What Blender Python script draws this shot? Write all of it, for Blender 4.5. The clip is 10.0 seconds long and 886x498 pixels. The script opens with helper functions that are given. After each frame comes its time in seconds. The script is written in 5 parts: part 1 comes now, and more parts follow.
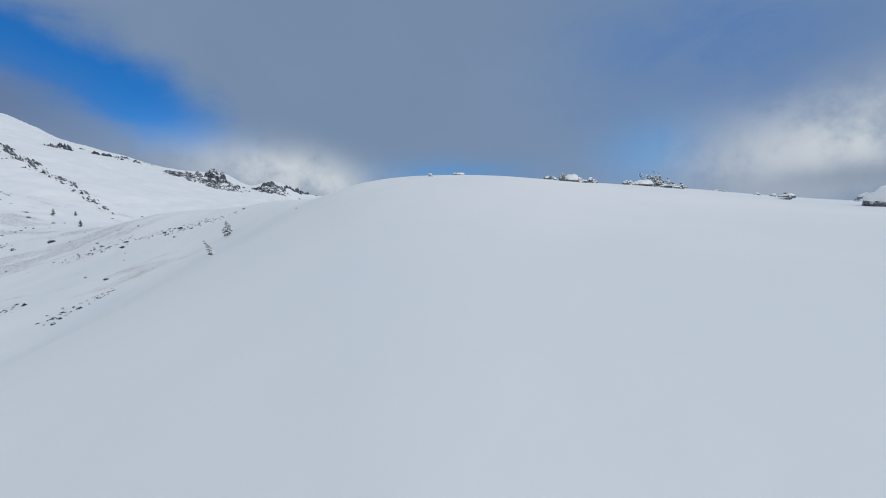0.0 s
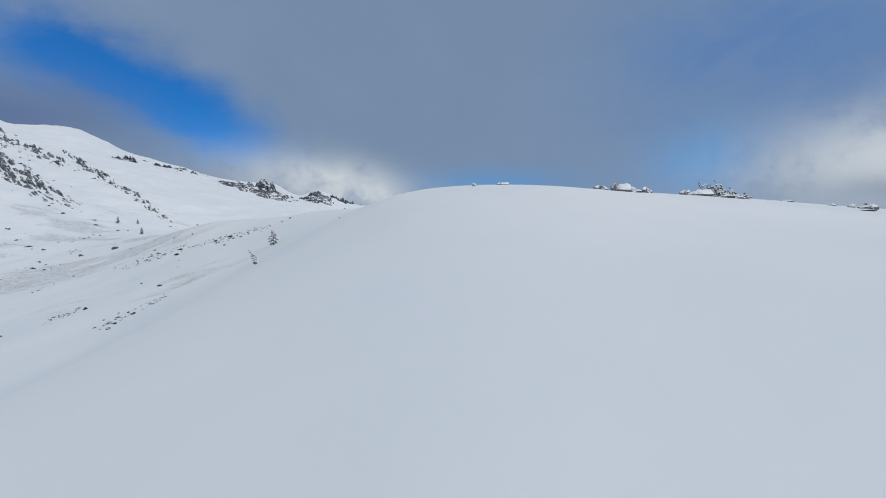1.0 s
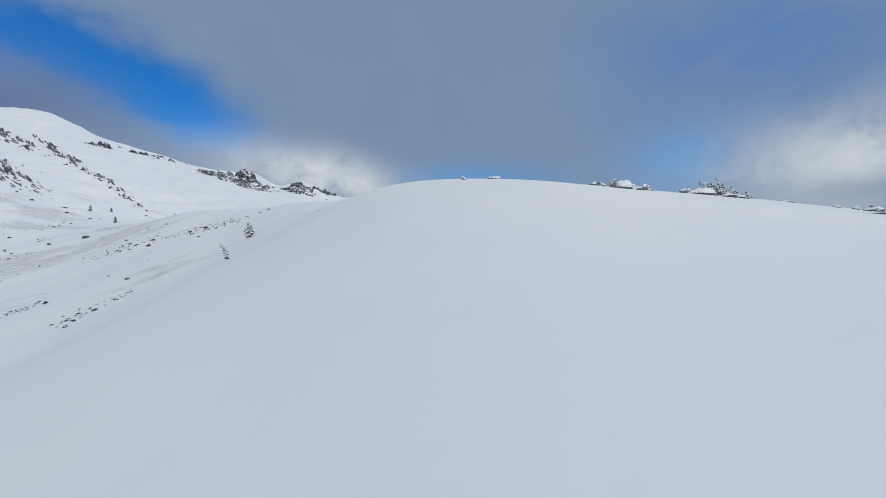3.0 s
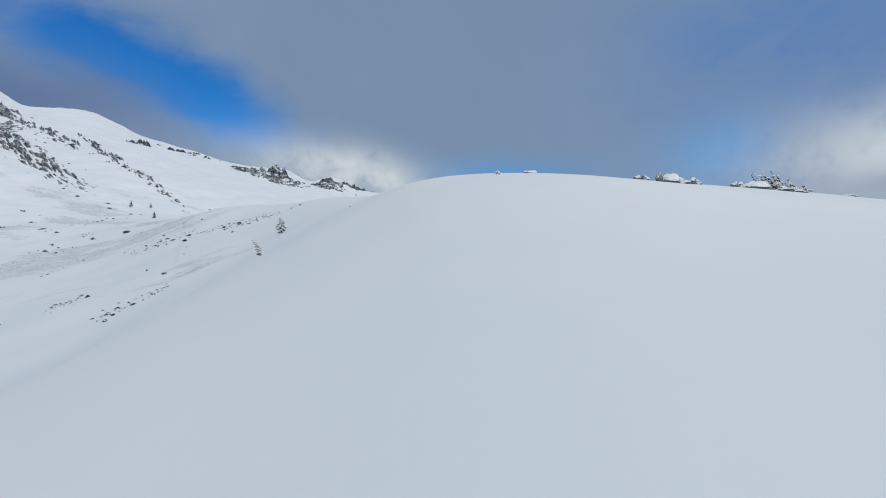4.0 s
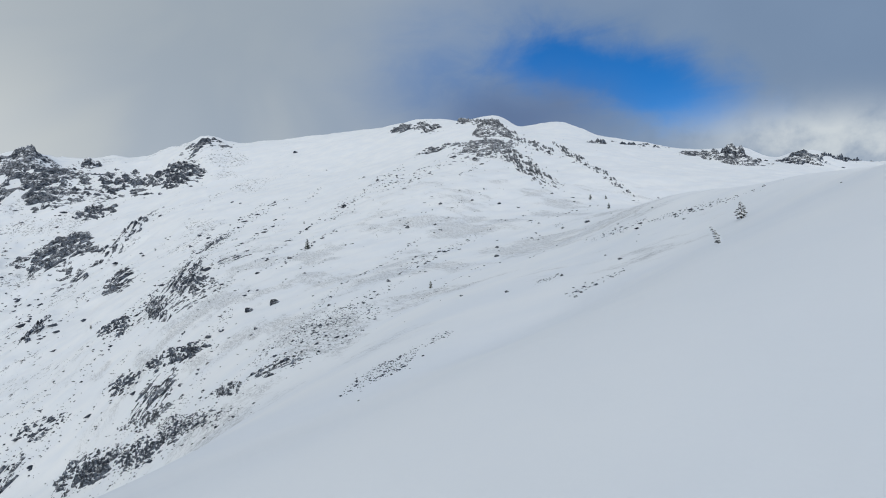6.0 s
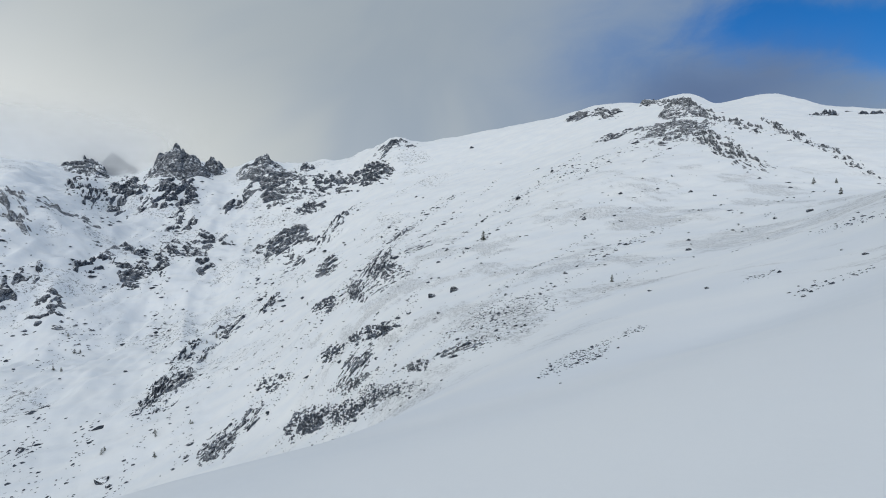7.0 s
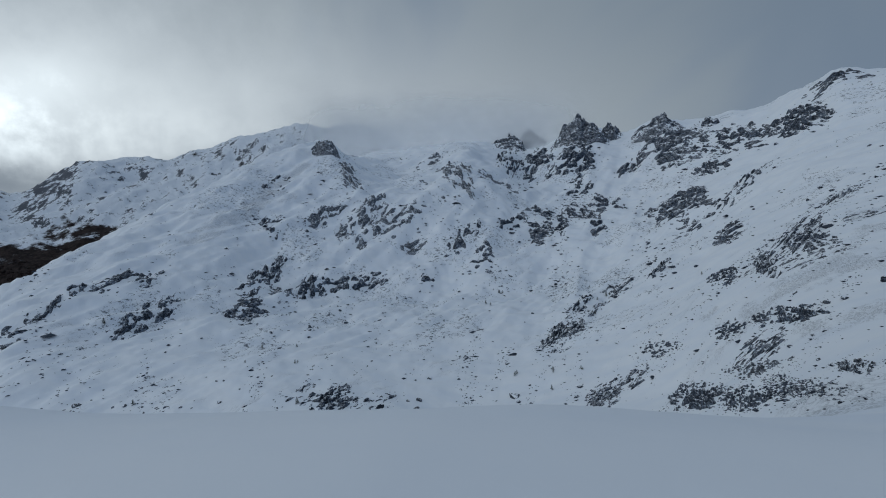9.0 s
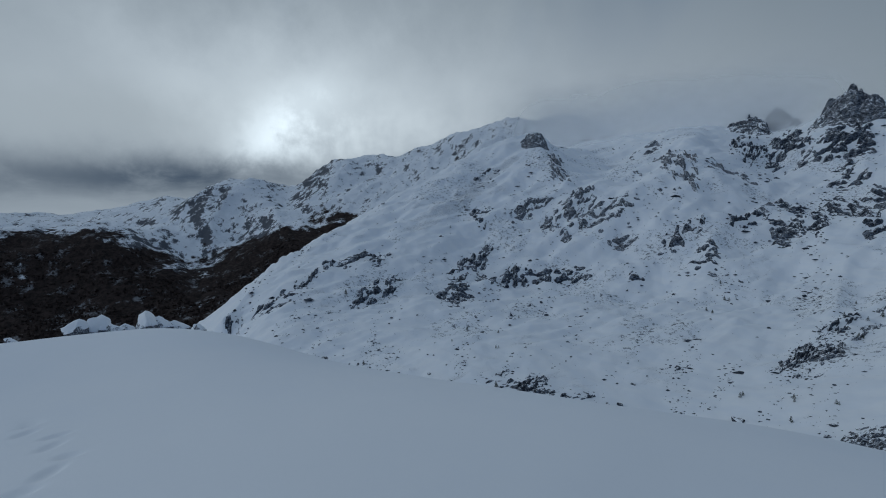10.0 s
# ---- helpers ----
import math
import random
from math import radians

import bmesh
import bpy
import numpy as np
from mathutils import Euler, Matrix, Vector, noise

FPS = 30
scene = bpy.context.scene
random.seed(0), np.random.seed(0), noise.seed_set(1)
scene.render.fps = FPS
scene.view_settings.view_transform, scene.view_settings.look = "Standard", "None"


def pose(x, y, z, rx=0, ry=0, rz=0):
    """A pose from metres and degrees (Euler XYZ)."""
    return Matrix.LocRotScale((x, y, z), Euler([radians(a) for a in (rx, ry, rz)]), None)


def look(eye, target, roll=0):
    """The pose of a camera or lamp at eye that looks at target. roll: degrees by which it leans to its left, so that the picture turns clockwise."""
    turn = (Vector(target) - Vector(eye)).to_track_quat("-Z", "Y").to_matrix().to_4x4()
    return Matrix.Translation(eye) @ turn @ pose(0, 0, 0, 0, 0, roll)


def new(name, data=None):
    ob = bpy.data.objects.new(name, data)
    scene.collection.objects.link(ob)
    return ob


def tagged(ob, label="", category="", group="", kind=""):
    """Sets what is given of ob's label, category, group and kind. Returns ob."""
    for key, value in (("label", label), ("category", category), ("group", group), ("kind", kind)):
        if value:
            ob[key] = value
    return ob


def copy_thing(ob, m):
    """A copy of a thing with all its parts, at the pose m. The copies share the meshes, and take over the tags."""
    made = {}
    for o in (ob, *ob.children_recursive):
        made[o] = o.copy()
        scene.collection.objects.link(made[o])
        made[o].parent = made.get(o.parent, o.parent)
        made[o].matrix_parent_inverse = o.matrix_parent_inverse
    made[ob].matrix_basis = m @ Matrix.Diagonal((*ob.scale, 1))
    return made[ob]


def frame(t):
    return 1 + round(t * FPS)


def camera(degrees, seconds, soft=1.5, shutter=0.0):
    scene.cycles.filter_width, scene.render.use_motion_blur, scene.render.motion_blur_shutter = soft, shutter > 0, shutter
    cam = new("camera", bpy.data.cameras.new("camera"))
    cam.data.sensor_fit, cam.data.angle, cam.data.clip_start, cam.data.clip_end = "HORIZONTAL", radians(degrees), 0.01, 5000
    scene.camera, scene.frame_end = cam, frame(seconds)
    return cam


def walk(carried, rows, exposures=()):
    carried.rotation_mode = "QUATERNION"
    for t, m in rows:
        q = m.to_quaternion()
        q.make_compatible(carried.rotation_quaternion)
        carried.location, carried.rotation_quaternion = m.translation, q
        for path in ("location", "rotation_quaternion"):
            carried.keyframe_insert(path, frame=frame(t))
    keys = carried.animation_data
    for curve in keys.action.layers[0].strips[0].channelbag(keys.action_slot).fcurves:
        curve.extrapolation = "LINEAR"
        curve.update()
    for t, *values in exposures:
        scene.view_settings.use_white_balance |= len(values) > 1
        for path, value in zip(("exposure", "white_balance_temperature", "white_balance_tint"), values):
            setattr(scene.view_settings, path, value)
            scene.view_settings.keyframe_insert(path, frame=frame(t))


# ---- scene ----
cam = camera(85.65, 10.0, soft=1.0)
EYE = 1.65
ROWS = [
    (0.0, 0.00, -1.50, 1.00, -0.000, 0.000, 0.000),
    (0.5, 3.42, -0.29, 0.88, -0.037, 0.354, 0.053),
    (1.0, 5.00, -0.29, 0.47, -0.080, 0.765, 0.101),
    (1.5, 4.99, -0.19, 0.61, -0.141, 1.248, 0.149),
    (2.0, 4.97, -0.19, 0.14, -0.164, 1.651, 0.205),
    (2.5, 3.51, -0.85, -0.03, -0.274, 2.046, 0.244),
    (2.7, 2.89, -0.97, -0.37, -0.328, 2.157, 0.266),
    (4.0, 6.28, -1.72, -0.43, -0.740, 3.032, 0.380),
    (4.5, 16.77, -2.01, -0.29, -0.879, 3.195, 0.421),
    (5.0, 29.45, -2.42, -0.04, -0.961, 3.131, 0.419),
    (5.5, 44.35, -2.85, 0.56, -0.974, 3.075, 0.422),
    (5.7, 49.73, -2.89, 0.74, -0.962, 2.947, 0.403),
    (6.8, 72.04, -3.36, 1.17, -1.005, 1.612, 0.189),
    (7.0, 76.81, -3.50, 1.28, -0.988, 1.462, 0.156),
    (7.5, 88.00, -4.42, 1.90, -0.863, 1.388, 0.182),
    (8.0, 98.20, -5.58, 1.76, -0.725, 1.304, 0.211),
    (8.5, 108.48, -6.24, 2.12, -0.475, 1.137, 0.160),
    (9.0, 121.27, -6.33, 2.50, -0.219, 1.015, 0.140),
    (9.5, 136.17, -6.25, 3.05, 0.024, 1.001, 0.128),
    (10.0, 145.50, -6.23, 2.28, 0.266, 1.040, 0.133),
]
walk(cam, [(t, pose(x, y, z, 90 + pitch, roll, yaw)) for t, yaw, pitch, roll, x, y, z in ROWS],
     exposures=[(0.0, -0.09, 6470, 9), (5.0, -0.03, 6510, 8), (7.0, -0.07, 6550, 7), (7.5, -0.13, 6480, 6), (8.0, -0.30, 6300, 5), (8.5, -0.60, 6000, 4), (9.0, -0.97, 5740, 5),
                (9.5, -1.18, 5560, 4), (10.0, -1.23, 5540, 4)])

# ---------------------------------------------------------------- light
SUN_BEARING, SUN_HEIGHT = 240.0, 24.0


def bearing(az, el=0.0):
    """Unit vector for a bearing (degrees to the left of +Y) and a height above the horizon."""
    a, e = radians(az), radians(el)
    return Vector((-math.sin(a) * math.cos(e), math.cos(a) * math.cos(e), math.sin(e)))


sun_data = bpy.data.lights.new("sun", "SUN")
sun_data.energy, sun_data.angle, sun_data.color = 0.6, radians(10), (1.0, 0.93, 0.84)
sun = new("sun", sun_data)
sun.matrix_world = look(bearing(SUN_BEARING, SUN_HEIGHT) * 100, (0, 0, 0))


class Nodes:
    """Short hand for a node tree."""

    def __init__(self, tree):
        self.tree = tree
        tree.nodes.clear()

    def add(self, kind, **settings):
        node = self.tree.nodes.new(kind)
        for key, value in settings.items():
            setattr(node, key, value)
        return node

    def link(self, a, b):
        self.tree.links.new(a, b)

    def put(self, socket, value):
        if isinstance(value, bpy.types.NodeSocket):
            self.link(value, socket)
        else:
            socket.default_value = value

    def math(self, op, a, b=0.0, c=0.0, clamp=False):
        node = self.add("ShaderNodeMath", operation=op, use_clamp=clamp)
        for socket, value in zip(node.inputs, (a, b, c)):
            self.put(socket, value)
        return node.outputs[0]

    def noise(self, vector, scale, detail=5.0, rough=0.55, distortion=0.0):
        node = self.add("ShaderNodeTexNoise")
        self.put(node.inputs["Vector"], vector)
        for key, value in (("Scale", scale), ("Detail", detail), ("Roughness", rough), ("Distortion", distortion)):
            self.put(node.inputs[key], value)
        return node.outputs["Fac"]

    def ramp(self, value, low, high, a=0.0, b=1.0, smooth=True):
        node = self.add("ShaderNodeMapRange", interpolation_type="SMOOTHSTEP" if smooth else "LINEAR")
        for socket, v in zip(node.inputs, (value, low, high, a, b)):
            self.put(socket, v)
        return node.outputs[0]

    def mix(self, fac, a, b):
        node = self.add("ShaderNodeMix", data_type="RGBA")
        self.put(node.inputs[0], fac)
        for socket, v in ((node.inputs[6], a), (node.inputs[7], b)):
            self.put(socket, v if isinstance(v, bpy.types.NodeSocket) else (*v, 1.0))
        return node.outputs[2]

    def mapping(self, vector, scale):
        node = self.add("ShaderNodeMapping")
        self.link(vector, node.inputs["Vector"])
        node.inputs["Scale"].default_value = scale
        return node.outputs[0]


def build_sky():
    """Broken winter cloud over a clear sky: grey stratus, a blue hole, pale cumulus low down, and the sun's glow through thin cloud."""
    world = bpy.data.worlds.new("winter_sky")
    scene.world = world
    world.use_nodes = True
    n = Nodes(world.node_tree)
    direction = n.add("ShaderNodeTexCoord").outputs["Generated"]
    xyz = n.add("ShaderNodeSeparateXYZ")
    n.link(direction, xyz.inputs[0])
    x, y, z = xyz.outputs
    # bearing and height in degrees; the seam lies behind, at 250
    turned = n.math("SUBTRACT", n.math("MULTIPLY", n.math("ARCTAN2", n.math("MULTIPLY", x, -1.0), y), 57.29578), 70.0)
    az = n.math("ADD", n.math("WRAP", turned, 180.0, -180.0), 70.0)
    el = n.math("MULTIPLY", n.math("ARCSINE", z), 57.29578)
    soft = n.noise(direction, 3.2, 6, 0.55)
    turned_about = n.add("ShaderNodeMapping")
    n.link(direction, turned_about.inputs["Vector"])
    turned_about.inputs["Rotation"].default_value = (0.6, 0.9, 0.4)
    turned_about.inputs["Location"].default_value = (3.3, 1.7, 5.1)
    broad = n.noise(turned_about.outputs[0], 2.3, 4, 0.5, 0.5)
    fine = n.noise(direction, 9.0, 7, 0.6)
    shred = n.noise(n.mapping(direction, (1, 1, 2.2)), 6.0, 8, 0.62, 0.5)
    wob = n.math("MULTIPLY", n.math("SUBTRACT", soft, 0.5), 2.0)
    wob2 = n.math("MULTIPLY", n.math("SUBTRACT", fine, 0.5), 2.0)

    def lobe(a0, e0, sa, se, lean=0.0, wobble=0.5, power=1.0):
        """A soft patch of cloud or clear sky round a bearing and height; lean: degrees of height gained per degree of bearing."""
        da = n.math("SUBTRACT", az, a0)
        de = n.math("SUBTRACT", n.math("SUBTRACT", el, e0), n.math("MULTIPLY", da, lean))
        da = n.math("ADD", n.math("DIVIDE", da, sa), n.math("MULTIPLY", wob, wobble))
        de = n.math("ADD", n.math("DIVIDE", de, se), n.math("MULTIPLY", wob2, wobble))
        d2 = n.math("ADD", n.math("MULTIPLY", da, da), n.math("MULTIPLY", de, de))
        return n.math("MULTIPLY", n.math("EXPONENT", n.math("MULTIPLY", d2, -1.0)), power)

    sky = n.add("ShaderNodeTexSky", sky_type="NISHITA", sun_disc=False, sun_elevation=radians(SUN_HEIGHT), sun_rotation=radians(-SUN_BEARING),
                altitude=2000.0, dust_density=0.4, ozone_density=3.0)
    clear = n.add("ShaderNodeMix", data_type="RGBA", blend_type="MULTIPLY")
    clear.inputs[0].default_value = 1.0
    n.link(sky.outputs[0], clear.inputs[6])
    clear.inputs[7].default_value = (0.011, 0.060, 0.104, 1.0)
    drift = n.math("ADD", az, n.math("MULTIPLY", n.math("SUBTRACT", broad, 0.5), 36.0))
    # stratus: blue grey ahead, paler towards the head of the valley
    base = n.mix(n.ramp(drift, 28, 104), (0.19, 0.27, 0.41), (0.545, 0.58, 0.60))
    base = n.mix(n.ramp(az, 205, 240), base, (1.2, 1.25, 1.33))
    base = n.mix(n.ramp(az, -45, -95), base, (1.2, 1.25, 1.33))
    base = n.mix(n.ramp(broad, 0.42, 0.62, 0.0, 0.5), base, (0.215, 0.30, 0.445))
    base = n.mix(n.math("MULTIPLY", n.ramp(drift, 86, 122), n.ramp(el, 26, 8)), base, (0.745, 0.765, 0.775))
    base = n.mix(n.ramp(el, 34, 62, 0.0, 0.6), base, (0.85, 0.90, 0.97))
    heavy = n.math("MULTIPLY", n.math("MULTIPLY", n.ramp(drift, 30, 75), n.ramp(drift, 135, 78)), n.ramp(el, 4, 22, 0.0, 0.75))
    base = n.mix(heavy, base, (0.33, 0.385, 0.45))
    # where the stratus breaks
    hole = n.math("ADD", lobe(34.5, 15.0, 11, 4.2, 0.34, 0.45, 1.8), lobe(43.5, 17, 8, 4.4, 0.2, 0.45, 0.9))
    torn = n.math("ADD", hole, n.math("MULTIPLY", n.math("MULTIPLY", n.math("SUBTRACT", shred, 0.5), 1.3), n.ramp(hole, 0.05, 0.45)))
    thin = n.math("ADD", lobe(-30, 18, 15, 9, 0.0, 0.35, 0.5), lobe(53, 17, 13, 7, 0.0, 0.25, 0.45))
    low = n.math("ADD", lobe(-23, 8.5, 5, 3.5, 0.0, 0.4, 0.8), lobe(-1, 7.3, 9, 1.8, 0.0, 0.4, 0.7), clamp=True)
    thin = n.math("MULTIPLY", thin, n.ramp(shred, 0.3, 0.7, 1.0, 1.7), clamp=True)
    c = n.mix(thin, base, (0.085, 0.205, 0.48))
    c = n.mix(low, c, (0.105, 0.31, 0.64))
    c = n.mix(n.ramp(torn, 0.15, 1.75), c, clear.outputs[2])
    c = n.mix(lobe(47.5, 11.8, 10, 4.2, 0.0, 0.5, 0.9), c, (0.115, 0.175, 0.32))
    # pale cumulus near the horizon
    puff = n.math("ADD", lobe(18, 7.2, 10, 2.9, 0.14, 0.55, 1.2), lobe(-41, 8.5, 15, 4.5, -0.1, 0.6), clamp=True)
    c = n.mix(n.math("MULTIPLY", puff, n.ramp(n.math("ADD", n.math("MULTIPLY", fine, 0.6), n.math("MULTIPLY", soft, 0.4)), 0.38, 0.58, 0.25, 1.0)), c, (0.60, 0.65, 0.70))
    c = n.mix(lobe(-41, 5.0, 9, 1.3, 0.0, 0.6, 0.7), c, (0.24, 0.30, 0.40))
    # the sun behind thin cloud, and dark cloud low down beside it
    c = n.mix(n.math("MULTIPLY", lobe(165, 12, 26, 9, 0.0, 0.45), n.ramp(broad, 0.3, 0.65, 0.65, 1.0)), c, (1.4, 1.4, 1.37))
    c = n.mix(n.math("MULTIPLY", lobe(159, 9.4, 17, 5.2, 0.0, 0.9, 0.8), n.ramp(fine, 0.35, 0.65, 0.6, 1.0)), c, (1.75, 1.73, 1.64))
    c = n.mix(lobe(181, 8.8, 14, 3.8, 0.0, 0.6, 0.8), c, (0.92, 0.93, 0.91))
    c = n.mix(n.math("MULTIPLY", lobe(162, 9.2, 5.5, 3.2, -0.3, 1.3, 0.8), n.ramp(fine, 0.38, 0.60, 0.35, 1.0)), c, (2.5, 2.5, 2.4))
    murk = n.math("MULTIPLY", lobe(176, 3.2, 19, 2.3, 0.02, 0.5, 1.0), n.ramp(n.math("ADD", n.math("MULTIPLY", shred, 0.6), n.math("MULTIPLY", soft, 0.4)), 0.36, 0.56, 0.55, 1.0))
    c = n.mix(murk, c, (0.165, 0.205, 0.265))
    back = n.add("ShaderNodeBackground")
    n.link(c, back.inputs[0])
    back.inputs[1].default_value = 1.0
    n.link(back.outputs[0], n.add("ShaderNodeOutputWorld").inputs[0])


build_sky()

# ---------------------------------------------------------------- materials
def material(name):
    m = bpy.data.materials.new(name)
    m.use_nodes = True
    n = Nodes(m.node_tree)
    shader = n.add("ShaderNodeBsdfPrincipled")
    n.link(shader.outputs[0], n.add("ShaderNodeOutputMaterial").inputs[0])
    return m, n, shader


def bump(n, shader, height, distance, strength=1.0, after=None):
    node = n.add("ShaderNodeBump")
    node.inputs["Strength"].default_value = strength
    node.inputs["Distance"].default_value = distance
    n.link(height, node.inputs["Height"])
    if after is not None:
        n.link(after, node.inputs["Normal"])
    n.link(node.outputs[0], shader.inputs["Normal"])
    return node.outputs[0]


SNOW = (0.83, 0.86, 0.90)


def rock_colour(n, where, scale):
    """Grey granite, frosted over, with bare clefts that carry their shade in the colour; scale: blocks per metre."""
    grain = n.noise(where, scale, 8, 0.72)
    c = n.mix(n.ramp(grain, 0.36, 0.62), (0.022, 0.031, 0.050), (0.215, 0.260, 0.335))
    patch = n.noise(where, 0.22 * scale, 3, 0.5)
    c = n.mix(n.ramp(patch, 0.40, 0.66, 0.0, 0.6), c, (0.040, 0.052, 0.078))
    seam = n.math("ABSOLUTE", n.math("SUBTRACT", n.noise(n.mapping(where, (1, 1, 1.8)), 0.8 * scale, 5, 0.65, 0.6), 0.5))
    crack = n.math("ABSOLUTE", n.math("SUBTRACT", n.noise(n.mapping(where, (1.4, 1.4, 0.8)), 2.0 * scale, 4, 0.65, 0.8), 0.5))
    # dark lines that put the shade inside cracks into the colour
    cleft_shade = n.math("MAXIMUM", n.ramp(seam, 0.046, 0.012), n.ramp(crack, 0.044, 0.012, 0.0, 0.9))
    return n.mix(cleft_shade, c, (0.009, 0.012, 0.018)), grain, cleft_shade


def ground_material():
    """Wind-packed snow with thin places where dead grass and stones show."""
    m, n, s = material("snow_ground")
    where = n.add("ShaderNodeTexCoord").outputs["Object"]
    bare = n.add("ShaderNodeAttribute", attribute_name="bare").outputs["Fac"]
    drift = n.noise(n.mapping(where, (1, 0.5, 1)), 0.09, 6, 0.55)
    fine = n.noise(where, 0.9, 6, 0.65)
    snow = n.mix(n.ramp(drift, 0.3, 0.7), (0.80, 0.835, 0.885), (0.86, 0.88, 0.905))
    # blown grass: short wavering lines along the slope
    blade = n.noise(n.mapping(where, (0.30, 1, 1)), 1.0, 5, 0.65, 0.7)
    line = n.ramp(n.math("ABSOLUTE", n.math("SUBTRACT", blade, 0.5)), 0.06, 0.012)
    patch = n.noise(n.mapping(where, (0.4, 1, 1)), 0.09, 6, 0.65)
    cover = n.math("MULTIPLY", line, n.ramp(n.math("ADD", patch, n.math("MULTIPLY", bare, 0.22)), 0.56, 0.72, 0.0, 0.6))
    wash = n.ramp(n.math("ADD", patch, n.math("MULTIPLY", bare, 0.22)), 0.58, 0.80, 0.0, 0.14)
    cover = n.math("MULTIPLY", n.math("MAXIMUM", cover, wash), n.ramp(bare, 0.02, 0.3))
    straw = n.mix(fine, (0.22, 0.235, 0.255), (0.43, 0.44, 0.46))
    speck = n.add("ShaderNodeAttribute", attribute_name="speck").outputs["Fac"]
    stones = n.ramp(n.math("ADD", n.noise(n.mapping(where, (1, 1, 1.6)), 0.24, 8, 0.80), n.math("MULTIPLY", speck, 0.20)), 0.735, 0.785, 0.0, 0.85)
    stones = n.math("MULTIPLY", stones, n.ramp(speck, 0.02, 0.25))
    n.link(n.mix(stones, n.mix(cover, snow, straw), n.mix(fine, (0.025, 0.032, 0.046), (0.12, 0.135, 0.16))), s.inputs["Base Color"])
    s.inputs["Roughness"].default_value = 0.75
    s.inputs["Specular IOR Level"].default_value = 0.04
    first = bump(n, s, n.noise(where, 0.12, 5, 0.5), 0.5, 0.35)
    bump(n, s, fine, 0.05, 0.3, first)
    return m


def range_material():
    """Far mountains: snow above, leafless forest below, rock where it is steep."""
    m, n, s = material("far_mountain")
    where = n.add("ShaderNodeTexCoord").outputs["Object"]
    wood = n.add("ShaderNodeAttribute", attribute_name="wood").outputs["Fac"]
    steep = n.add("ShaderNodeAttribute", attribute_name="bare").outputs["Fac"]
    fine = n.noise(where, 0.03, 8, 0.7)
    streak = n.noise(n.mapping(where, (1, 1, 0.3)), 0.06, 7, 0.7)
    rocky = n.ramp(n.math("ADD", n.math("MULTIPLY", n.noise(n.mapping(where, (1, 1, 0.45)), 0.032, 9, 0.80, 0.3), 0.95), n.math("MULTIPLY", steep, 0.30)), 0.585, 0.63, 0.0, 0.9)
    c = n.mix(rocky, SNOW, (0.032, 0.038, 0.054))
    trees = n.mix(n.ramp(streak, 0.3, 0.7), (0.009, 0.0075, 0.0075), (0.050, 0.036, 0.032))
    trees = n.mix(n.ramp(n.noise(n.mapping(where, (1, 1, 0.25)), 0.014, 8, 0.75), 0.54, 0.66, 0.0, 0.55), trees, (0.40, 0.41, 0.43))
    fingers = n.noise(n.mapping(where, (1, 1, 0.35)), 0.006, 6, 0.6)
    ragged = n.math("ADD", n.math("MULTIPLY", n.math("SUBTRACT", fine, 0.5), 1.1), n.math("MULTIPLY", n.math("SUBTRACT", fingers, 0.5), 2.4))
    cover = n.ramp(n.math("ADD", wood, ragged), 0.40, 0.62)
    n.link(n.mix(cover, c, trees), s.inputs["Base Color"])
    s.inputs["Roughness"].default_value = 0.85
    s.inputs["Specular IOR Level"].default_value = 0.1
    bump(n, s, fine, 12.0, 0.6)
    return m


def rock_material(name, scale, snow_from, snow_to, drift=0.5, rime=0.0):
    """Granite with snow lying on whatever faces up; steep faces are darker, with their shade in the colour."""
    m, n, s = material(name)
    where = n.add("ShaderNodeTexCoord").outputs["Object"]
    normal = n.add("ShaderNodeSeparateXYZ")
    n.link(n.add("ShaderNodeNewGeometry").outputs["Normal"], normal.inputs[0])
    c, grain, cleft_shade = rock_colour(n, where, scale)
    c = n.mix(n.math("MULTIPLY", n.ramp(grain, 0.3, 0.6, 0.4, 1.0), rime), c, n.mix(cleft_shade, (0.50, 0.52, 0.55), (0.08, 0.09, 0.105)))
    fleck = n.math("SUBTRACT", n.noise(n.mapping(where, (1, 1, 1.7)), 1.6 * scale, 7, 0.75), 0.5)
    lie = n.math("ADD", normal.outputs[2], n.math("MULTIPLY", fleck, 1.6 * drift))
    lie = n.math("ADD", lie, n.math("MULTIPLY", n.math("SUBTRACT", n.noise(where, 0.25 * scale, 3, 0.5), 0.5), 1.2 * drift))
    lie = n.math("SUBTRACT", lie, n.math("MULTIPLY", cleft_shade, 0.12))
    cover = n.ramp(lie, snow_from, snow_to)
    # snow dust by slope, which also paints the shade of steep faces and ledges
    dust_shade = n.math("ADD", normal.outputs[2], n.math("MULTIPLY", fleck, 1.8 * drift))
    c = n.mix(n.ramp(dust_shade, snow_from - 0.45, snow_from - 0.05, 0.0, 0.6), c, n.mix(cleft_shade, (0.42, 0.44, 0.47), (0.05, 0.055, 0.065)))
    n.link(n.mix(cover, c, SNOW), s.inputs["Base Color"])
    s.inputs["Roughness"].default_value = 0.8
    s.inputs["Specular IOR Level"].default_value = 0.2
    bump(n, s, grain, 0.25 / scale, 0.7)
    return m


MAT_GROUND, MAT_RANGE = ground_material(), range_material()

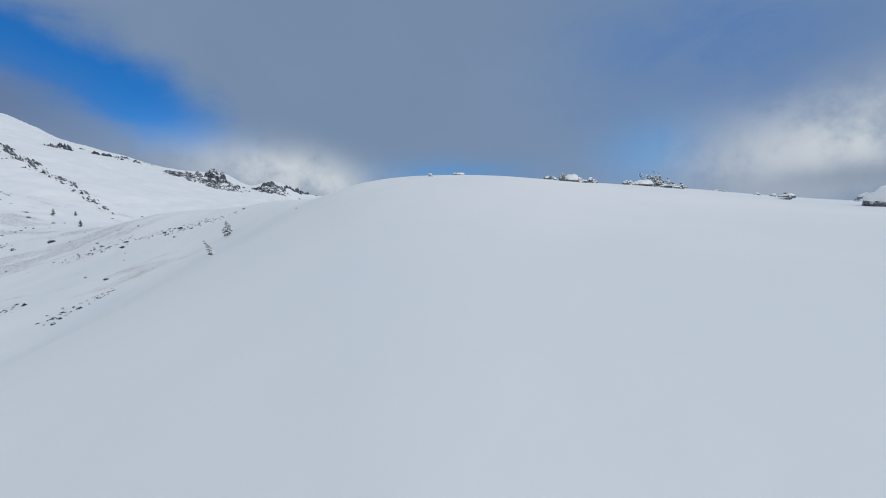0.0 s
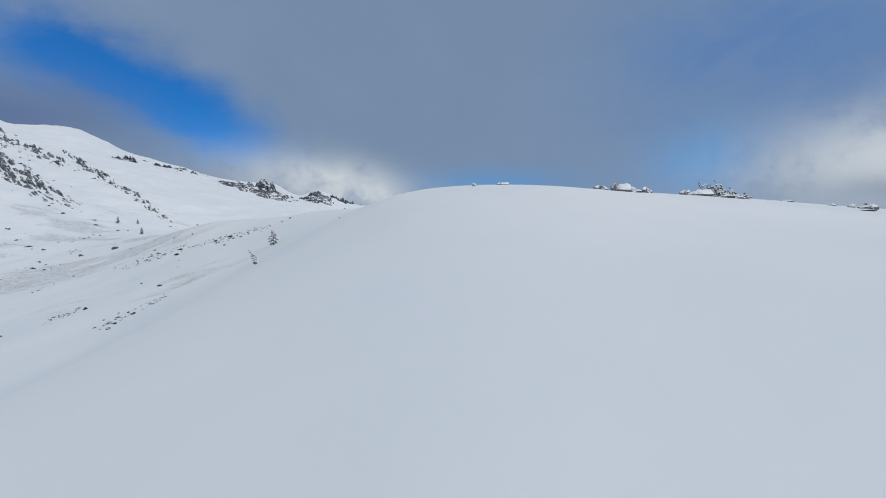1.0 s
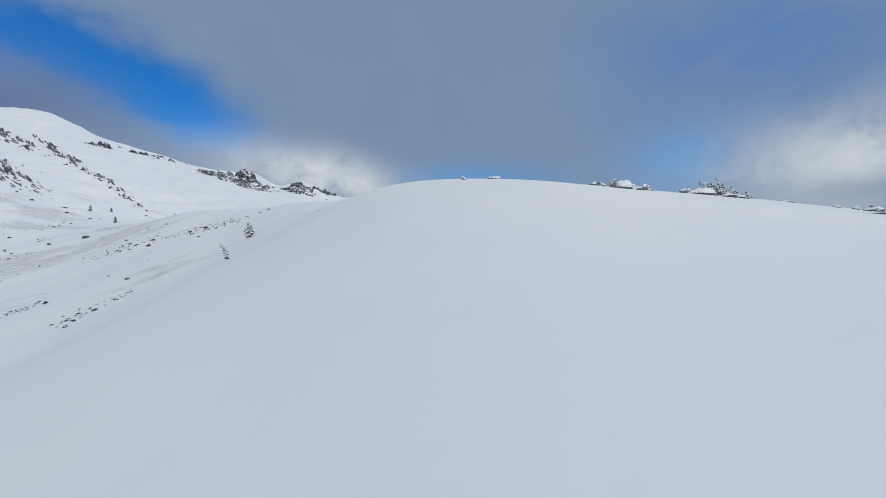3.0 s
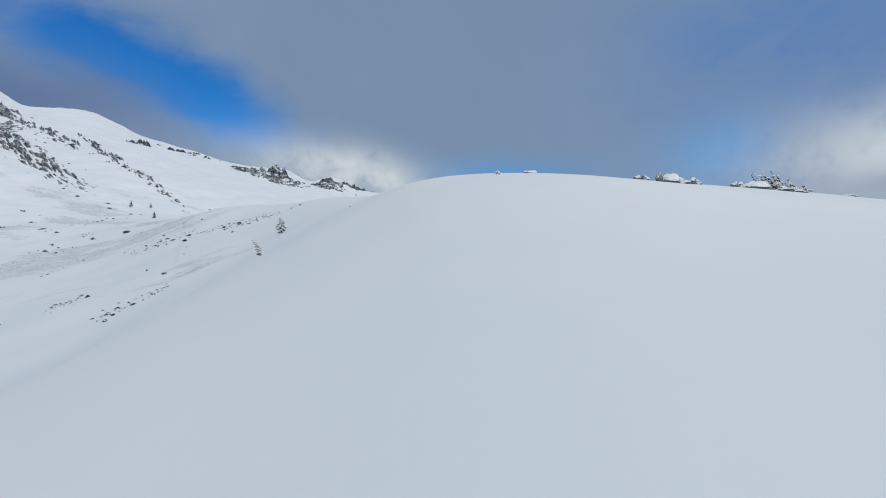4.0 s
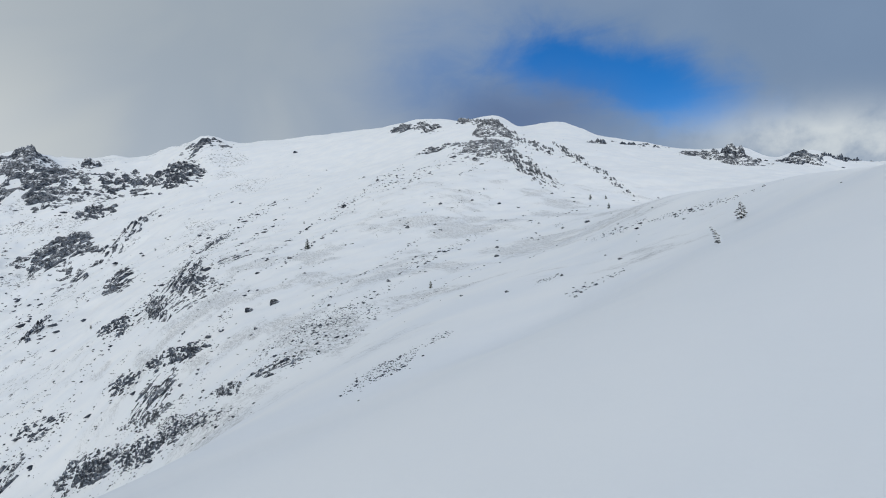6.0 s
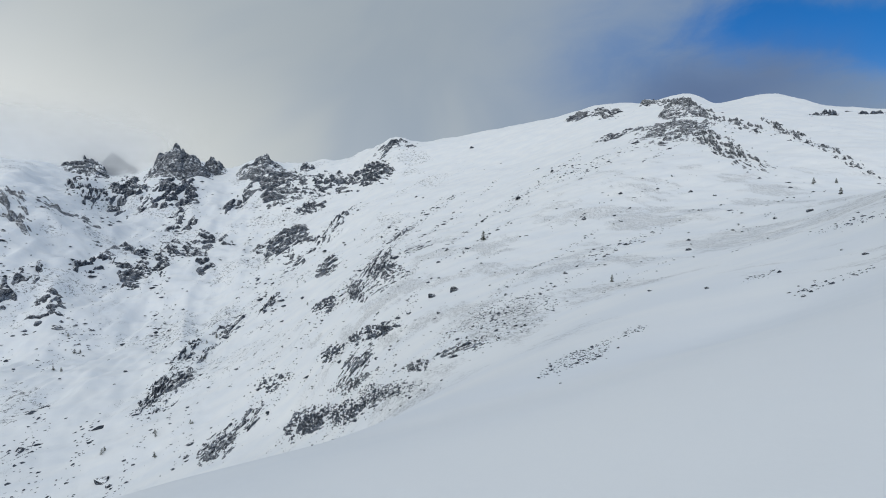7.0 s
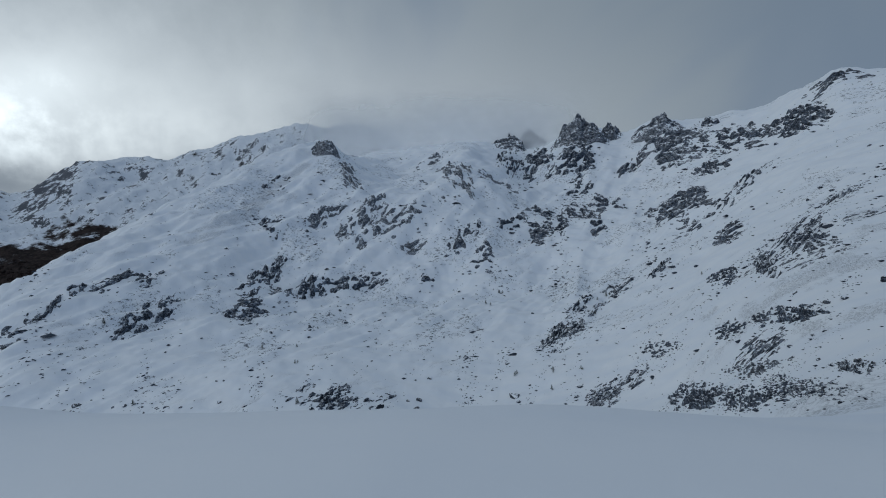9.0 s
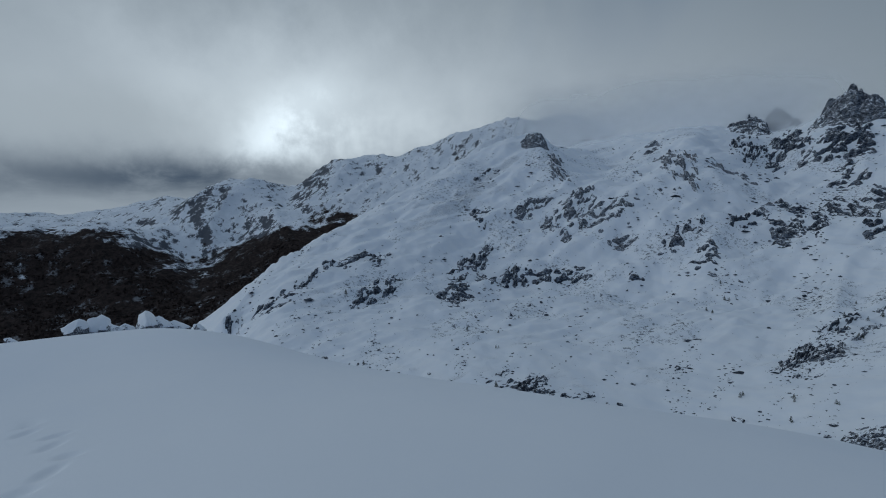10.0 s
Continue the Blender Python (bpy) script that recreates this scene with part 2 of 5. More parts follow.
# ---------------------------------------------------------------- the lie of the land
# Each line runs round the viewpoint: bearing, distance (m), height above the eye's level (degrees).
SLOPE_NEAR = [(-60, 8, -6.2), (-45, 8, -4.8), (0, 8, -3.0), (30, 8, -9.0), (56, 8, -18), (75, 8, -22.5), (90, 8, -24.4), (120, 8, -25.6),
              (140, 8, -25.0), (158, 8, -23.6), (172, 8, -22.6), (186, 8, -22.4), (205, 8, -21), (250, 8, -14)]
SLOPE_LIP = [(-60, 60, 0.5), (-42.7, 58, 1.95), (-26, 38, 4.45), (-13.7, 30, 5.85), (-1, 36, 6.85), (7, 42, 6.5), (12, 47, 5.5), (16, 48, 4.5),
             (20, 46, 2.4), (25, 42, -0.8), (30, 38, -3.5), (40, 36, -8.4), (56, 22, -15.0), (70, 17, -19.4), (80, 15, -21.8), (90, 13, -23.1),
             (105, 12.5, -24.0), (120, 12, -24.9), (140, 16, -23.3), (158, 23, -19.6), (172, 30, -13.7), (177, 31, -12.4), (186, 32, -11.7), (205, 34, -10), (250, 34, -6)]
GULLY = [(-60, 120, -2), (-42, 120, -0.5), (-20, 100, 0.8), (0, 95, 1.6), (12, 90, 3.2), (16, 82, 4.5), (20, 84, 4.15), (24, 100, 3.4), (28, 118, 3.05), (32, 150, 2.85), (40, 130, -1.5),
         (57, 95, -7.2), (72, 62, -15.3), (80, 58, -19.5), (85, 60, -22.2), (90, 80, -25), (105, 110, -28), (120, 130, -29), (140, 140, -28), (158, 150, -25),
         (172, 160, -21), (188, 170, -20), (205, 170, -18), (250, 120, -10)]
FOOT = [(-60, 260, -3), (0, 260, 0), (16, 230, 0.3), (20, 230, 0.5), (24, 260, 0.8), (32, 320, 1.2), (40, 290, 2.0), (57, 200, -2.2), (72, 140, -8), (80, 125, -12),
        (85, 120, -15), (90, 150, -18.5), (100, 200, -21.5), (120, 240, -23.2), (136, 220, -23), (150, 240, -22.2), (160, 270, -21), (172, 300, -20), (188, 400, -19),
        (205, 400, -18), (250, 300, -12)]
MIDFACE = [(-60, 600, -2), (8, 560, 0), (19, 500, 3.6), (24, 500, 4.3), (32, 450, 5.0), (40, 420, 5.8), (50, 380, 6.0), (57, 350, 5.0), (72, 320, -0.6), (82, 330, -3),
           (90, 380, -6.5), (95, 430, -8.2), (105, 480, -11), (120, 480, -12), (134, 450, -12.5), (144, 430, -12.2), (152, 400, -12.8), (158, 385, -13.4), (164, 365, -14.5),
           (171, 350, -17), (180, 500, -20), (188, 600, -19), (250, 600, -12)]
BENCH = [(-60, 800, -2), (8, 800, 1), (20, 740, 4.8), (24, 700, 5.6), (32, 650, 6.8), (40, 600, 8.6), (50, 560, 9.6), (60, 580, 8.2), (72, 600, 5.2), (82, 650, 3.6), (90, 690, 1.0),
         (95, 720, -0.8), (100, 760, -2.4), (110, 760, -2.3), (116, 730, 0.4), (120, 720, 1.0), (126, 700, 0.4), (134, 680, 0), (143, 620, -2), (150, 560, -3.8), (158, 500, -6.4),
         (164, 450, -9), (168, 420, -12.6), (172, 410, -16), (180, 800, -19), (188, 900, -18), (250, 800, -12)]
CREST_RIGHT = [(-60, 1200, -1), (0, 1250, 2), (12, 1300, 4.3), (16, 1300, 4.9), (19.2, 1300, 6.2), (22, 1250, 5.5), (24.7, 1200, 6.9), (28.5, 1150, 6.9), (34, 1050, 8.1), (37.7, 1000, 8.8),
               (43, 950, 10.9), (47, 900, 10.4), (50, 860, 11.9), (54, 850, 11.7), (58.7, 880, 11.8), (63, 900, 11.1), (70, 950, 10.1), (79.5, 1000, 9.0), (82, 1000, 9.5), (84.5, 1050, 8.4)]
CREST_HEAD = [(88.5, 1200, 7.0), (95, 1300, 6.6), (97, 1300, 7.0), (101, 1320, 6.0), (104.7, 1330, 7.0), (108.5, 1250, 5.6), (112, 1080, 4.4), (115, 960, 4.3), (118.5, 900, 4.9), (122, 890, 3.8), (127, 890, 2.8), (131, 900, 4.3)]
CREST_SPUR = [(134.4, 900, 6.7), (137.6, 870, 6.0), (142.2, 815, 4.4), (147, 750, 2.4), (151.1, 700, 0.2), (155.2, 650, -2.0), (160.6, 580, -4.7), (165.8, 510, -7.7), (169.5, 455, -10.8), (171.4, 430, -12.5),
              (172.7, 430, -14), (176, 450, -18),
              (188, 1000, -17), (250, 1000, -12)]
BEHIND = [(-60, 1500, -3), (10, 1600, 1), (60, 1300, 6), (90, 1600, 2), (103, 1600, 4), (112, 1480, 5.4), (120, 1450, 5.8), (128, 1450, 5.4), (133, 1480, 3.5), (138, 1450, -3), (150, 1300, -11), (165, 1200, -14), (175, 1100, -17), (188, 1400, -15), (250, 1400, -10)]
WOOD_LOW = [(-60, 1900, -3), (60, 1900, 2), (120, 2000, -3), (140, 1900, -6), (164, 1850, -9), (173, 1800, -12), (188, 1900, -12), (250, 1900, -8)]
TREELINE = [(-60, 2600, -2), (60, 2600, 1), (120, 2600, 0), (135, 2500, 0), (150, 2500, -1), (163.6, 2500, -2.6), (169, 2500, -4.7), (173.5, 2400, -6.4), (178, 2500, -3.6), (181, 2600, -2.0), (188, 2800, -1.6),
            (250, 2700, -4)]
CREST_FAR = [(-60, 3100, -1), (60, 3200, 2), (112, 3200, 2), (124, 3200, 5), (131, 3200, 8.2), (138, 3200, 8.0), (143, 3200, 6.9), (147.3, 3200, 5.6), (150, 3200, 4.7), (152, 3200, 5.1), (155, 3150, 4.8), (159, 3150, 3.6),
             (163.3, 3100, 1.6), (166.2, 3100, 2.3), (169, 3100, 2.3), (171.4, 3050, 1.5), (173.2, 3000, 0.2), (178, 3000, -1.5), (188, 3200, -1.9), (250, 3200, -3)]
CREST_LAST = [(-60, 4300, -0.5), (60, 4300, 1), (140, 4300, 3), (168, 4300, 0.4), (174.2, 4200, 0.4), (175.4, 4200, 0.9), (177.7, 4200, 0.4), (180.7, 4300, -0.3), (183, 4300, -0.5), (187.7, 4300, -0.3), (200, 4300, -0.3),
              (250, 4300, -0.4)]
EDGE = [(-60, 4850, -2), (70, 4850, -1), (160, 4850, -1), (250, 4850, -2)]
LINES = [SLOPE_NEAR, SLOPE_LIP, GULLY, FOOT, MIDFACE, BENCH, CREST_RIGHT + CREST_HEAD + CREST_SPUR, BEHIND, WOOD_LOW, TREELINE, CREST_FAR, CREST_LAST, EDGE]


def slopes(x, y):
    """Slopes of a smooth curve through (x, y) that does not overshoot (Fritsch-Carlson); works on the last axis."""
    h, d = np.diff(x, axis=-1), np.diff(y, axis=-1) / np.maximum(np.diff(x, axis=-1), 1e-6)
    w1, w2 = 2 * h[..., 1:] + h[..., :-1], h[..., 1:] + 2 * h[..., :-1]
    same = d[..., 1:] * d[..., :-1] > 0
    safe = np.where(same, d[..., :-1], 1.0), np.where(same, d[..., 1:], 1.0)
    inner = np.where(same, (w1 + w2) / (w1 / safe[0] + w2 / safe[1]), 0.0)
    return np.concatenate([d[..., :1], inner, d[..., -1:]], axis=-1)


def hermite(x0, x1, y0, y1, m0, m1, x):
    h = np.maximum(x1 - x0, 1e-6)
    s = np.clip((x - x0) / h, 0, 1)
    return (2 * s**3 - 3 * s**2 + 1) * y0 + (s**3 - 2 * s**2 + s) * h * m0 + (3 * s**2 - 2 * s**3) * y1 + (s**3 - s**2) * h * m1


def along(line, az):
    """Distance and height (m) of a line of the land at the bearings az, which run from -90 to 270 and close on themselves."""
    pts = np.array(line, float)
    pts = np.concatenate([pts[-2:] - [360, 0, 0], pts, pts[:2] + [360, 0, 0]])
    out = []
    for column in (np.log(pts[:, 1]), pts[:, 2]):
        m = slopes(pts[:, 0], column)
        k = np.clip(np.searchsorted(pts[:, 0], az) - 1, 0, len(pts) - 2)
        out.append(hermite(pts[k, 0], pts[k + 1, 0], column[k], column[k + 1], m[k], m[k + 1], az))
    r = np.exp(out[0])
    return r, r * np.tan(np.radians(out[1]))


rng = np.random.default_rng(7)
GRADIENTS = rng.normal(size=(256, 256, 2))
GRADIENTS /= np.linalg.norm(GRADIENTS, axis=2, keepdims=True)


def perlin(x, y):
    xi, yi = np.floor(x).astype(int), np.floor(y).astype(int)
    fx, fy = x - xi, y - yi
    u, v = fx * fx * fx * (fx * (fx * 6 - 15) + 10), fy * fy * fy * (fy * (fy * 6 - 15) + 10)

    def corner(i, j):
        g = GRADIENTS[(xi + i) % 256, (yi + j) % 256]
        return g[..., 0] * (fx - i) + g[..., 1] * (fy - j)

    low = corner(0, 0) * (1 - u) + corner(1, 0) * u
    high = corner(0, 1) * (1 - u) + corner(1, 1) * u
    return (low * (1 - v) + high * v) * 1.5


def fbm(x, y, octaves=5, gain=0.5):
    total, amp, f = 0.0, 1.0, 1.0
    for k in range(octaves):
        total = total + amp * perlin(x * f + 17.3 * k, y * f - 9.1 * k)
        amp, f = amp * gain, f * 2.03
    return total


def ridged(x, y, octaves=5, gain=0.55):
    total, amp, f = 0.0, 1.0, 1.0
    for k in range(octaves):
        total = total + amp * (1 - 2 * np.abs(perlin(x * f + 31.7 * k, y * f + 5.9 * k)))
        amp, f = amp * gain, f * 2.1
    return total


# A line of half-filled tracks: bearing, distance, heading, length, half width
TRACKS = [(190.3, 9.98, 30, 0.50, 0.10), (191.2, 9.28, 50, 0.50, 0.13), (189.1, 8.43, 20, 0.40, 0.13), (189.9, 7.70, 55, 0.52, 0.12), (188.8, 6.74, 40, 0.30, 0.16), (191.1, 6.10, 60, 0.62, 0.11), (193.9, 5.55, 30, 0.36, 0.15)]


def footprints(x, y):
    dent = np.zeros_like(x)
    for az, r, heading, length, half in TRACKS:
        dx, dy = x + math.sin(radians(az)) * r, y - math.cos(radians(az)) * r
        c, s = math.cos(radians(az + heading)), math.sin(radians(az + heading))
        u, v = (dx * c + dy * s) / (0.5 * length), (dy * c - dx * s) / half
        dent = dent - 0.052 * np.exp(-(u * u + v * v) ** 1.5)
    return dent


def relief(x, y, r):
    """Small forms of the land, growing with distance."""
    near = 0.05 * np.clip((r - 3) / 30, 0, 1) * fbm(x / 7, y / 7, 3)
    mid = np.clip((r - 45) / 200, 0, 1) * (1.3 * fbm(x / 34, y / 34, 4) + 0.22 * fbm(x / 7, y / 7, 3))
    far = np.clip((r - 190) / 420, 0, 1) * (5.5 * fbm(x / 100 + 3, y / 100, 5, 0.52) + 2.5 * (ridged(x / 75, y / 75, 4) - 0.9))
    az = (np.degrees(np.arctan2(-x, y)) + 90) % 360 - 90
    face = np.clip((az - 88) / 14, 0, 1) * np.clip((174 - az) / 10, 0, 1) * np.clip((r - 230) / 160, 0, 1) * np.clip((1250 - r) / 200, 0, 1)
    calm = 1 - 0.65 * np.clip((az - 12) / 10, 0, 1) * np.clip((86 - az) / 10, 0, 1)
    far = far * calm + face * (5.0 * (ridged(x / 210 + 0.4 * y / 210, y / 52, 3, 0.45) - 0.75) + 2.2 * fbm(x / 60, y / 19, 3))
    last = np.clip((r - 1700) / 900, 0, 1) * (32 * (ridged(x / 520, y / 520, 5) - 0.6))
    return near + mid + far + last + footprints(x, y)


SOFT = [9.0, 3.2, 3.0, 4.0, 3.0, 2.0, 0.4, 1.5, 3.0, 1.2, 0.3, 0.4, 5.0]
ROUND = np.arange(-90, 270, 0.1)


def soften(values, degrees):
    """Rounds a closed line off over some degrees of bearing."""
    f = np.fft.rfftfreq(len(values), 0.1)
    return np.fft.irfft(np.fft.rfft(values) * np.exp(-2 * (math.pi * f * degrees) ** 2), len(values))


def lines_of_the_land():
    rs, zs = [np.zeros_like(ROUND)], [np.full_like(ROUND, -EYE)]
    for line, degrees in zip(LINES, SOFT):
        r, z = along(line, ROUND)
        rs.append(np.maximum(soften(r, degrees), rs[-1] * 1.02 + 0.5))
        zs.append(soften(z, degrees))
    return rs, zs


LAND_R, LAND_Z = lines_of_the_land()


def profile(az):
    return (np.stack([np.interp(az, ROUND, v, period=360) for v in LAND_R], -1),
            np.stack([np.interp(az, ROUND, v, period=360) for v in LAND_Z], -1))


def grades(rs, zs):
    """Radial slopes at the lines of the land, with no crease where the near slope turns from rising to falling."""
    m = slopes(rs, zs)
    h, d = np.diff(rs, axis=-1), np.diff(zs, axis=-1) / np.diff(rs, axis=-1)
    m[..., 1] = (d[..., 0] * h[..., 1] + d[..., 1] * h[..., 0]) / (h[..., 0] + h[..., 1])
    q = d[..., 1] * d[..., 2]
    m[..., 2] = np.sign(d[..., 1] + d[..., 2]) * (q + np.sqrt(q * q + 4e-6)) / (np.abs(d[..., 1]) + np.abs(d[..., 2]) + 0.01)
    return m


def land(x, y):
    """Height of the land at x, y."""
    x, y = np.atleast_1d(np.asarray(x, float)), np.atleast_1d(np.asarray(y, float))
    r = np.hypot(x, y)
    az = (np.degrees(np.arctan2(-x, y)) + 90) % 360 - 90
    rs, zs = profile(az)
    m = grades(rs, zs)
    k = np.clip((rs <= r[:, None]).sum(1) - 1, 0, rs.shape[1] - 2)
    i = np.arange(len(r))
    z = hermite(rs[i, k], rs[i, k + 1], zs[i, k], zs[i, k + 1], m[i, k], m[i, k + 1], r)
    return z + relief(x, y, r)


def height(x, y):
    return float(land(x, y)[0])


def spot(az, r):
    """The point on the land at a bearing and a distance."""
    x, y = -math.sin(radians(az)) * r, math.cos(radians(az)) * r
    return Vector((x, y, height(x, y)))


def sheet(name, xs, ys, zs, mat, attributes, closed):
    """A grid of points (rows by columns) as one smooth mesh."""
    rows, cols = xs.shape
    co = np.stack([xs, ys, zs], -1).reshape(-1, 3)
    idx = np.arange(rows * cols).reshape(rows, cols)
    right = np.roll(idx, -1, 1) if closed else idx[:, 1:]
    left = idx if closed else idx[:, :-1]
    quads = np.stack([left[:-1], right[:-1], right[1:], left[1:]], -1).reshape(-1, 4)[:, ::-1]
    me = bpy.data.meshes.new(name)
    me.vertices.add(len(co))
    me.vertices.foreach_set("co", co.ravel())
    me.loops.add(quads.size)
    me.loops.foreach_set("vertex_index", quads.ravel().astype(np.int32))
    me.polygons.add(len(quads))
    me.polygons.foreach_set("loop_start", np.arange(0, quads.size, 4, dtype=np.int32))
    me.polygons.foreach_set("use_smooth", np.ones(len(quads), bool))
    me.update(calc_edges=True)
    for key, values in attributes.items():
        me.attributes.new(key, "FLOAT", "POINT").data.foreach_set("value", values.ravel().astype(np.float32))
    me.materials.append(mat)
    return new(name, me)


# Wind-scoured gullies under the spur peak: from x, y to x, y, half width
STREAKS = [(-525, -568, -426, -539, 9), (-426, -539, -299, -491, 14), (-462, -557, -361, -505, 10), (-720, -517, -743, -458, 8)]


def thin_cover(x, y, az, r):
    """Where the wind has left the snow thin over grass and stones: the stony flank, and the valley floor."""
    flank = np.clip((az - 22) / 12, 0, 1) * np.clip((100 - az) / 18, 0, 1) * np.clip((r - 30) / 40, 0, 1) * np.clip((420 - r) / 150, 0, 1)
    patch = np.clip(fbm(x / 40 + 5, y / 40, 4) * 1.5 + 0.35, 0, 1)
    valley = np.clip((az - 95) / 15, 0, 1) * np.clip((172 - az) / 10, 0, 1) * np.clip((r - 180) / 60, 0, 1) * np.clip((1000 - r) / 300, 0, 1)
    streak = np.zeros_like(x)
    for x0, y0, x1, y1, half in STREAKS:
        dx, dy = x1 - x0, y1 - y0
        t = np.clip(((x - x0) * dx + (y - y0) * dy) / (dx * dx + dy * dy), 0, 1)
        streak = np.maximum(streak, np.clip(1.3 - np.hypot(x - x0 - t * dx, y - y0 - t * dy) / half + 0.8 * fbm(x / 25, y / 9, 3), 0, 1))
    return np.clip(1.2 * streak + flank * patch + 0.3 * valley * np.clip(fbm(x / 60, y / 60 + 8, 4) * 1.6, 0, 1), 0, 1)


def stony(x, y, az, r):
    """Where single stones and ledges stand out of the snow too thickly to count."""
    face = np.clip((az - 66) / 12, 0, 1) * np.clip((170 - az) / 10, 0, 1) * np.clip((r - 200) / 120, 0, 1) * np.clip((1250 - r) / 150, 0, 1)
    top = np.clip((az - 22) / 8, 0, 1) * np.clip((66 - az) / 8, 0, 1) * np.clip((r - 420) / 100, 0, 1)
    return np.clip((face + 0.6 * top) * np.clip(fbm(x / 85 + 2, y / 85, 4, 0.6) * 1.7 + 0.25, 0, 1), 0, 1)


def build_land():
    az = np.concatenate([np.arange(-52, 197, 0.25), np.arange(197, 307.5, 2.5)])
    rs, zs = profile((az + 90) % 360 - 90)
    m = grades(rs, zs)
    steps = [22, 40, 46, 34, 64, 64, 64, 40, 10, 28, 56, 24, 4]
    radii, levels, start = [], [], []
    for k, count in enumerate(steps):
        start.append(len(radii))
        steps_k = np.linspace(0, 1, count, endpoint=False)
        if k == 0:
            steps_k = np.concatenate([np.linspace(0, 0.6, 14, endpoint=False), np.linspace(0.6, 1, 54, endpoint=False)])
        if k == 1:
            steps_k = np.concatenate([np.linspace(0, 0.08, 40, endpoint=False), np.linspace(0.08, 1, 46, endpoint=False)])
        for s in steps_k:
            r = rs[:, k] + (rs[:, k + 1] - rs[:, k]) * s if k else np.full_like(az, 0.02) + (rs[:, 1] - 0.02) * s
            radii.append(r)
            levels.append(hermite(rs[:, k], rs[:, k + 1], zs[:, k], zs[:, k + 1], m[:, k], m[:, k + 1], r))
    radii.append(rs[:, -1])
    levels.append(zs[:, -1])
    r, z = np.array(radii), np.array(levels)
    a = np.radians(az)[None, :]
    x, y = -np.sin(a) * r, np.cos(a) * r
    z = z + relief(x, y, r)
    azs = np.broadcast_to(az[None, :], r.shape)
    cut = start[8]
    tree_z = along(TREELINE, (az + 90) % 360 - 90)[1]
    wood = np.clip((tree_z[None, :] - z) / 90 + 0.5, 0, 1)
    dz = np.abs(np.gradient(z, axis=1)) / (np.abs(np.gradient(x, axis=1)) + np.abs(np.gradient(y, axis=1)) + 0.1)
    near = slice(0, cut + 1)
    ground = sheet("ground", x[near], y[near], z[near], MAT_GROUND, {"bare": thin_cover(x, y, azs, r)[near], "speck": stony(x, y, azs, r)[near]}, True)
    tagged(ground, "smooth wind-packed snow over hill, hollow and valley", "snow ground", kind="structure")
    far = slice(cut, None)
    back = sheet("mountain_range", x[far], y[far], z[far], MAT_RANGE, {"wood": wood[far], "bare": np.clip(dz, 0, 1)[far]}, True)
    tagged(back, "distant snowy mountain range with dark leafless forest below", "mountain range", kind="structure")


build_land()

# ---------------------------------------------------------------- rock, stones and trees
ROCK_NEAR = rock_material("granite_near", 7.0, 0.30, 0.50, 0.9, 0.35)
ROCK_MID = rock_material("granite_mid", 0.42, 0.72, 0.80, 0.95)
ROCK_FAR = rock_material("granite_far", 0.17, 0.72, 0.80, 0.95)
ROCK_TOWER = rock_material("granite_tower", 0.12, 0.57, 0.66, 0.9)


def plain_material(name, dark, light, scale, rough=0.85):
    m, n, s = material(name)
    where = n.add("ShaderNodeTexCoord").outputs["Object"]
    grain = n.noise(where, scale, 6, 0.65)
    rand = n.add("ShaderNodeObjectInfo").outputs["Random"]
    island = n.add("ShaderNodeNewGeometry").outputs["Random Per Island"]
    mixed = n.math("ADD", n.math("MULTIPLY", grain, 0.6), n.math("MULTIPLY", n.math("ADD", rand, island), 0.2))
    n.link(n.mix(n.ramp(mixed, 0.25, 0.75), dark, light), s.inputs["Base Color"])
    s.inputs["Roughness"].default_value = rough
    s.inputs["Specular IOR Level"].default_value = 0.1
    bump(n, s, grain, 0.02, 0.5)
    return m


NEEDLES = plain_material("rimed_needles", (0.022, 0.030, 0.022), (0.10, 0.115, 0.095), 9.0)
BARK = plain_material("bark", (0.035, 0.028, 0.022), (0.12, 0.10, 0.08), 14.0)
TWIG = plain_material("dry_pine", (0.045, 0.05, 0.036), (0.22, 0.21, 0.155), 12.0)
WOODS = plain_material("leafless_wood", (0.008, 0.007, 0.007), (0.050, 0.036, 0.031), 0.05)
CHIPS = plain_material("loose_stone", (0.014, 0.019, 0.030), (0.12, 0.14, 0.175), 1.3)
RIME_NEEDLES = plain_material("frosted_needles", (0.045, 0.05, 0.05), (0.26, 0.275, 0.285), 9.0)
ROCK_RIMED = rock_material("rimed_granite", 0.20, 0.64, 0.74, 0.9, 0.45)
FRESH = plain_material("lying_snow", (0.80, 0.83, 0.88), (0.88, 0.90, 0.92), 2.0, 0.7)


def mesh_of(name, verts, faces, mat, smooth=False):
    me = bpy.data.meshes.new(name)
    me.from_pydata([tuple(v) for v in verts], [], [tuple(f) for f in faces])
    me.materials.append(mat)
    if smooth:
        me.polygons.foreach_set("use_smooth", np.ones(len(me.polygons), bool))
    me.update()
    return me


def part(name, me, parent, label=""):
    ob = new(name, me)
    ob.parent = parent
    return tagged(ob, label) if label else ob


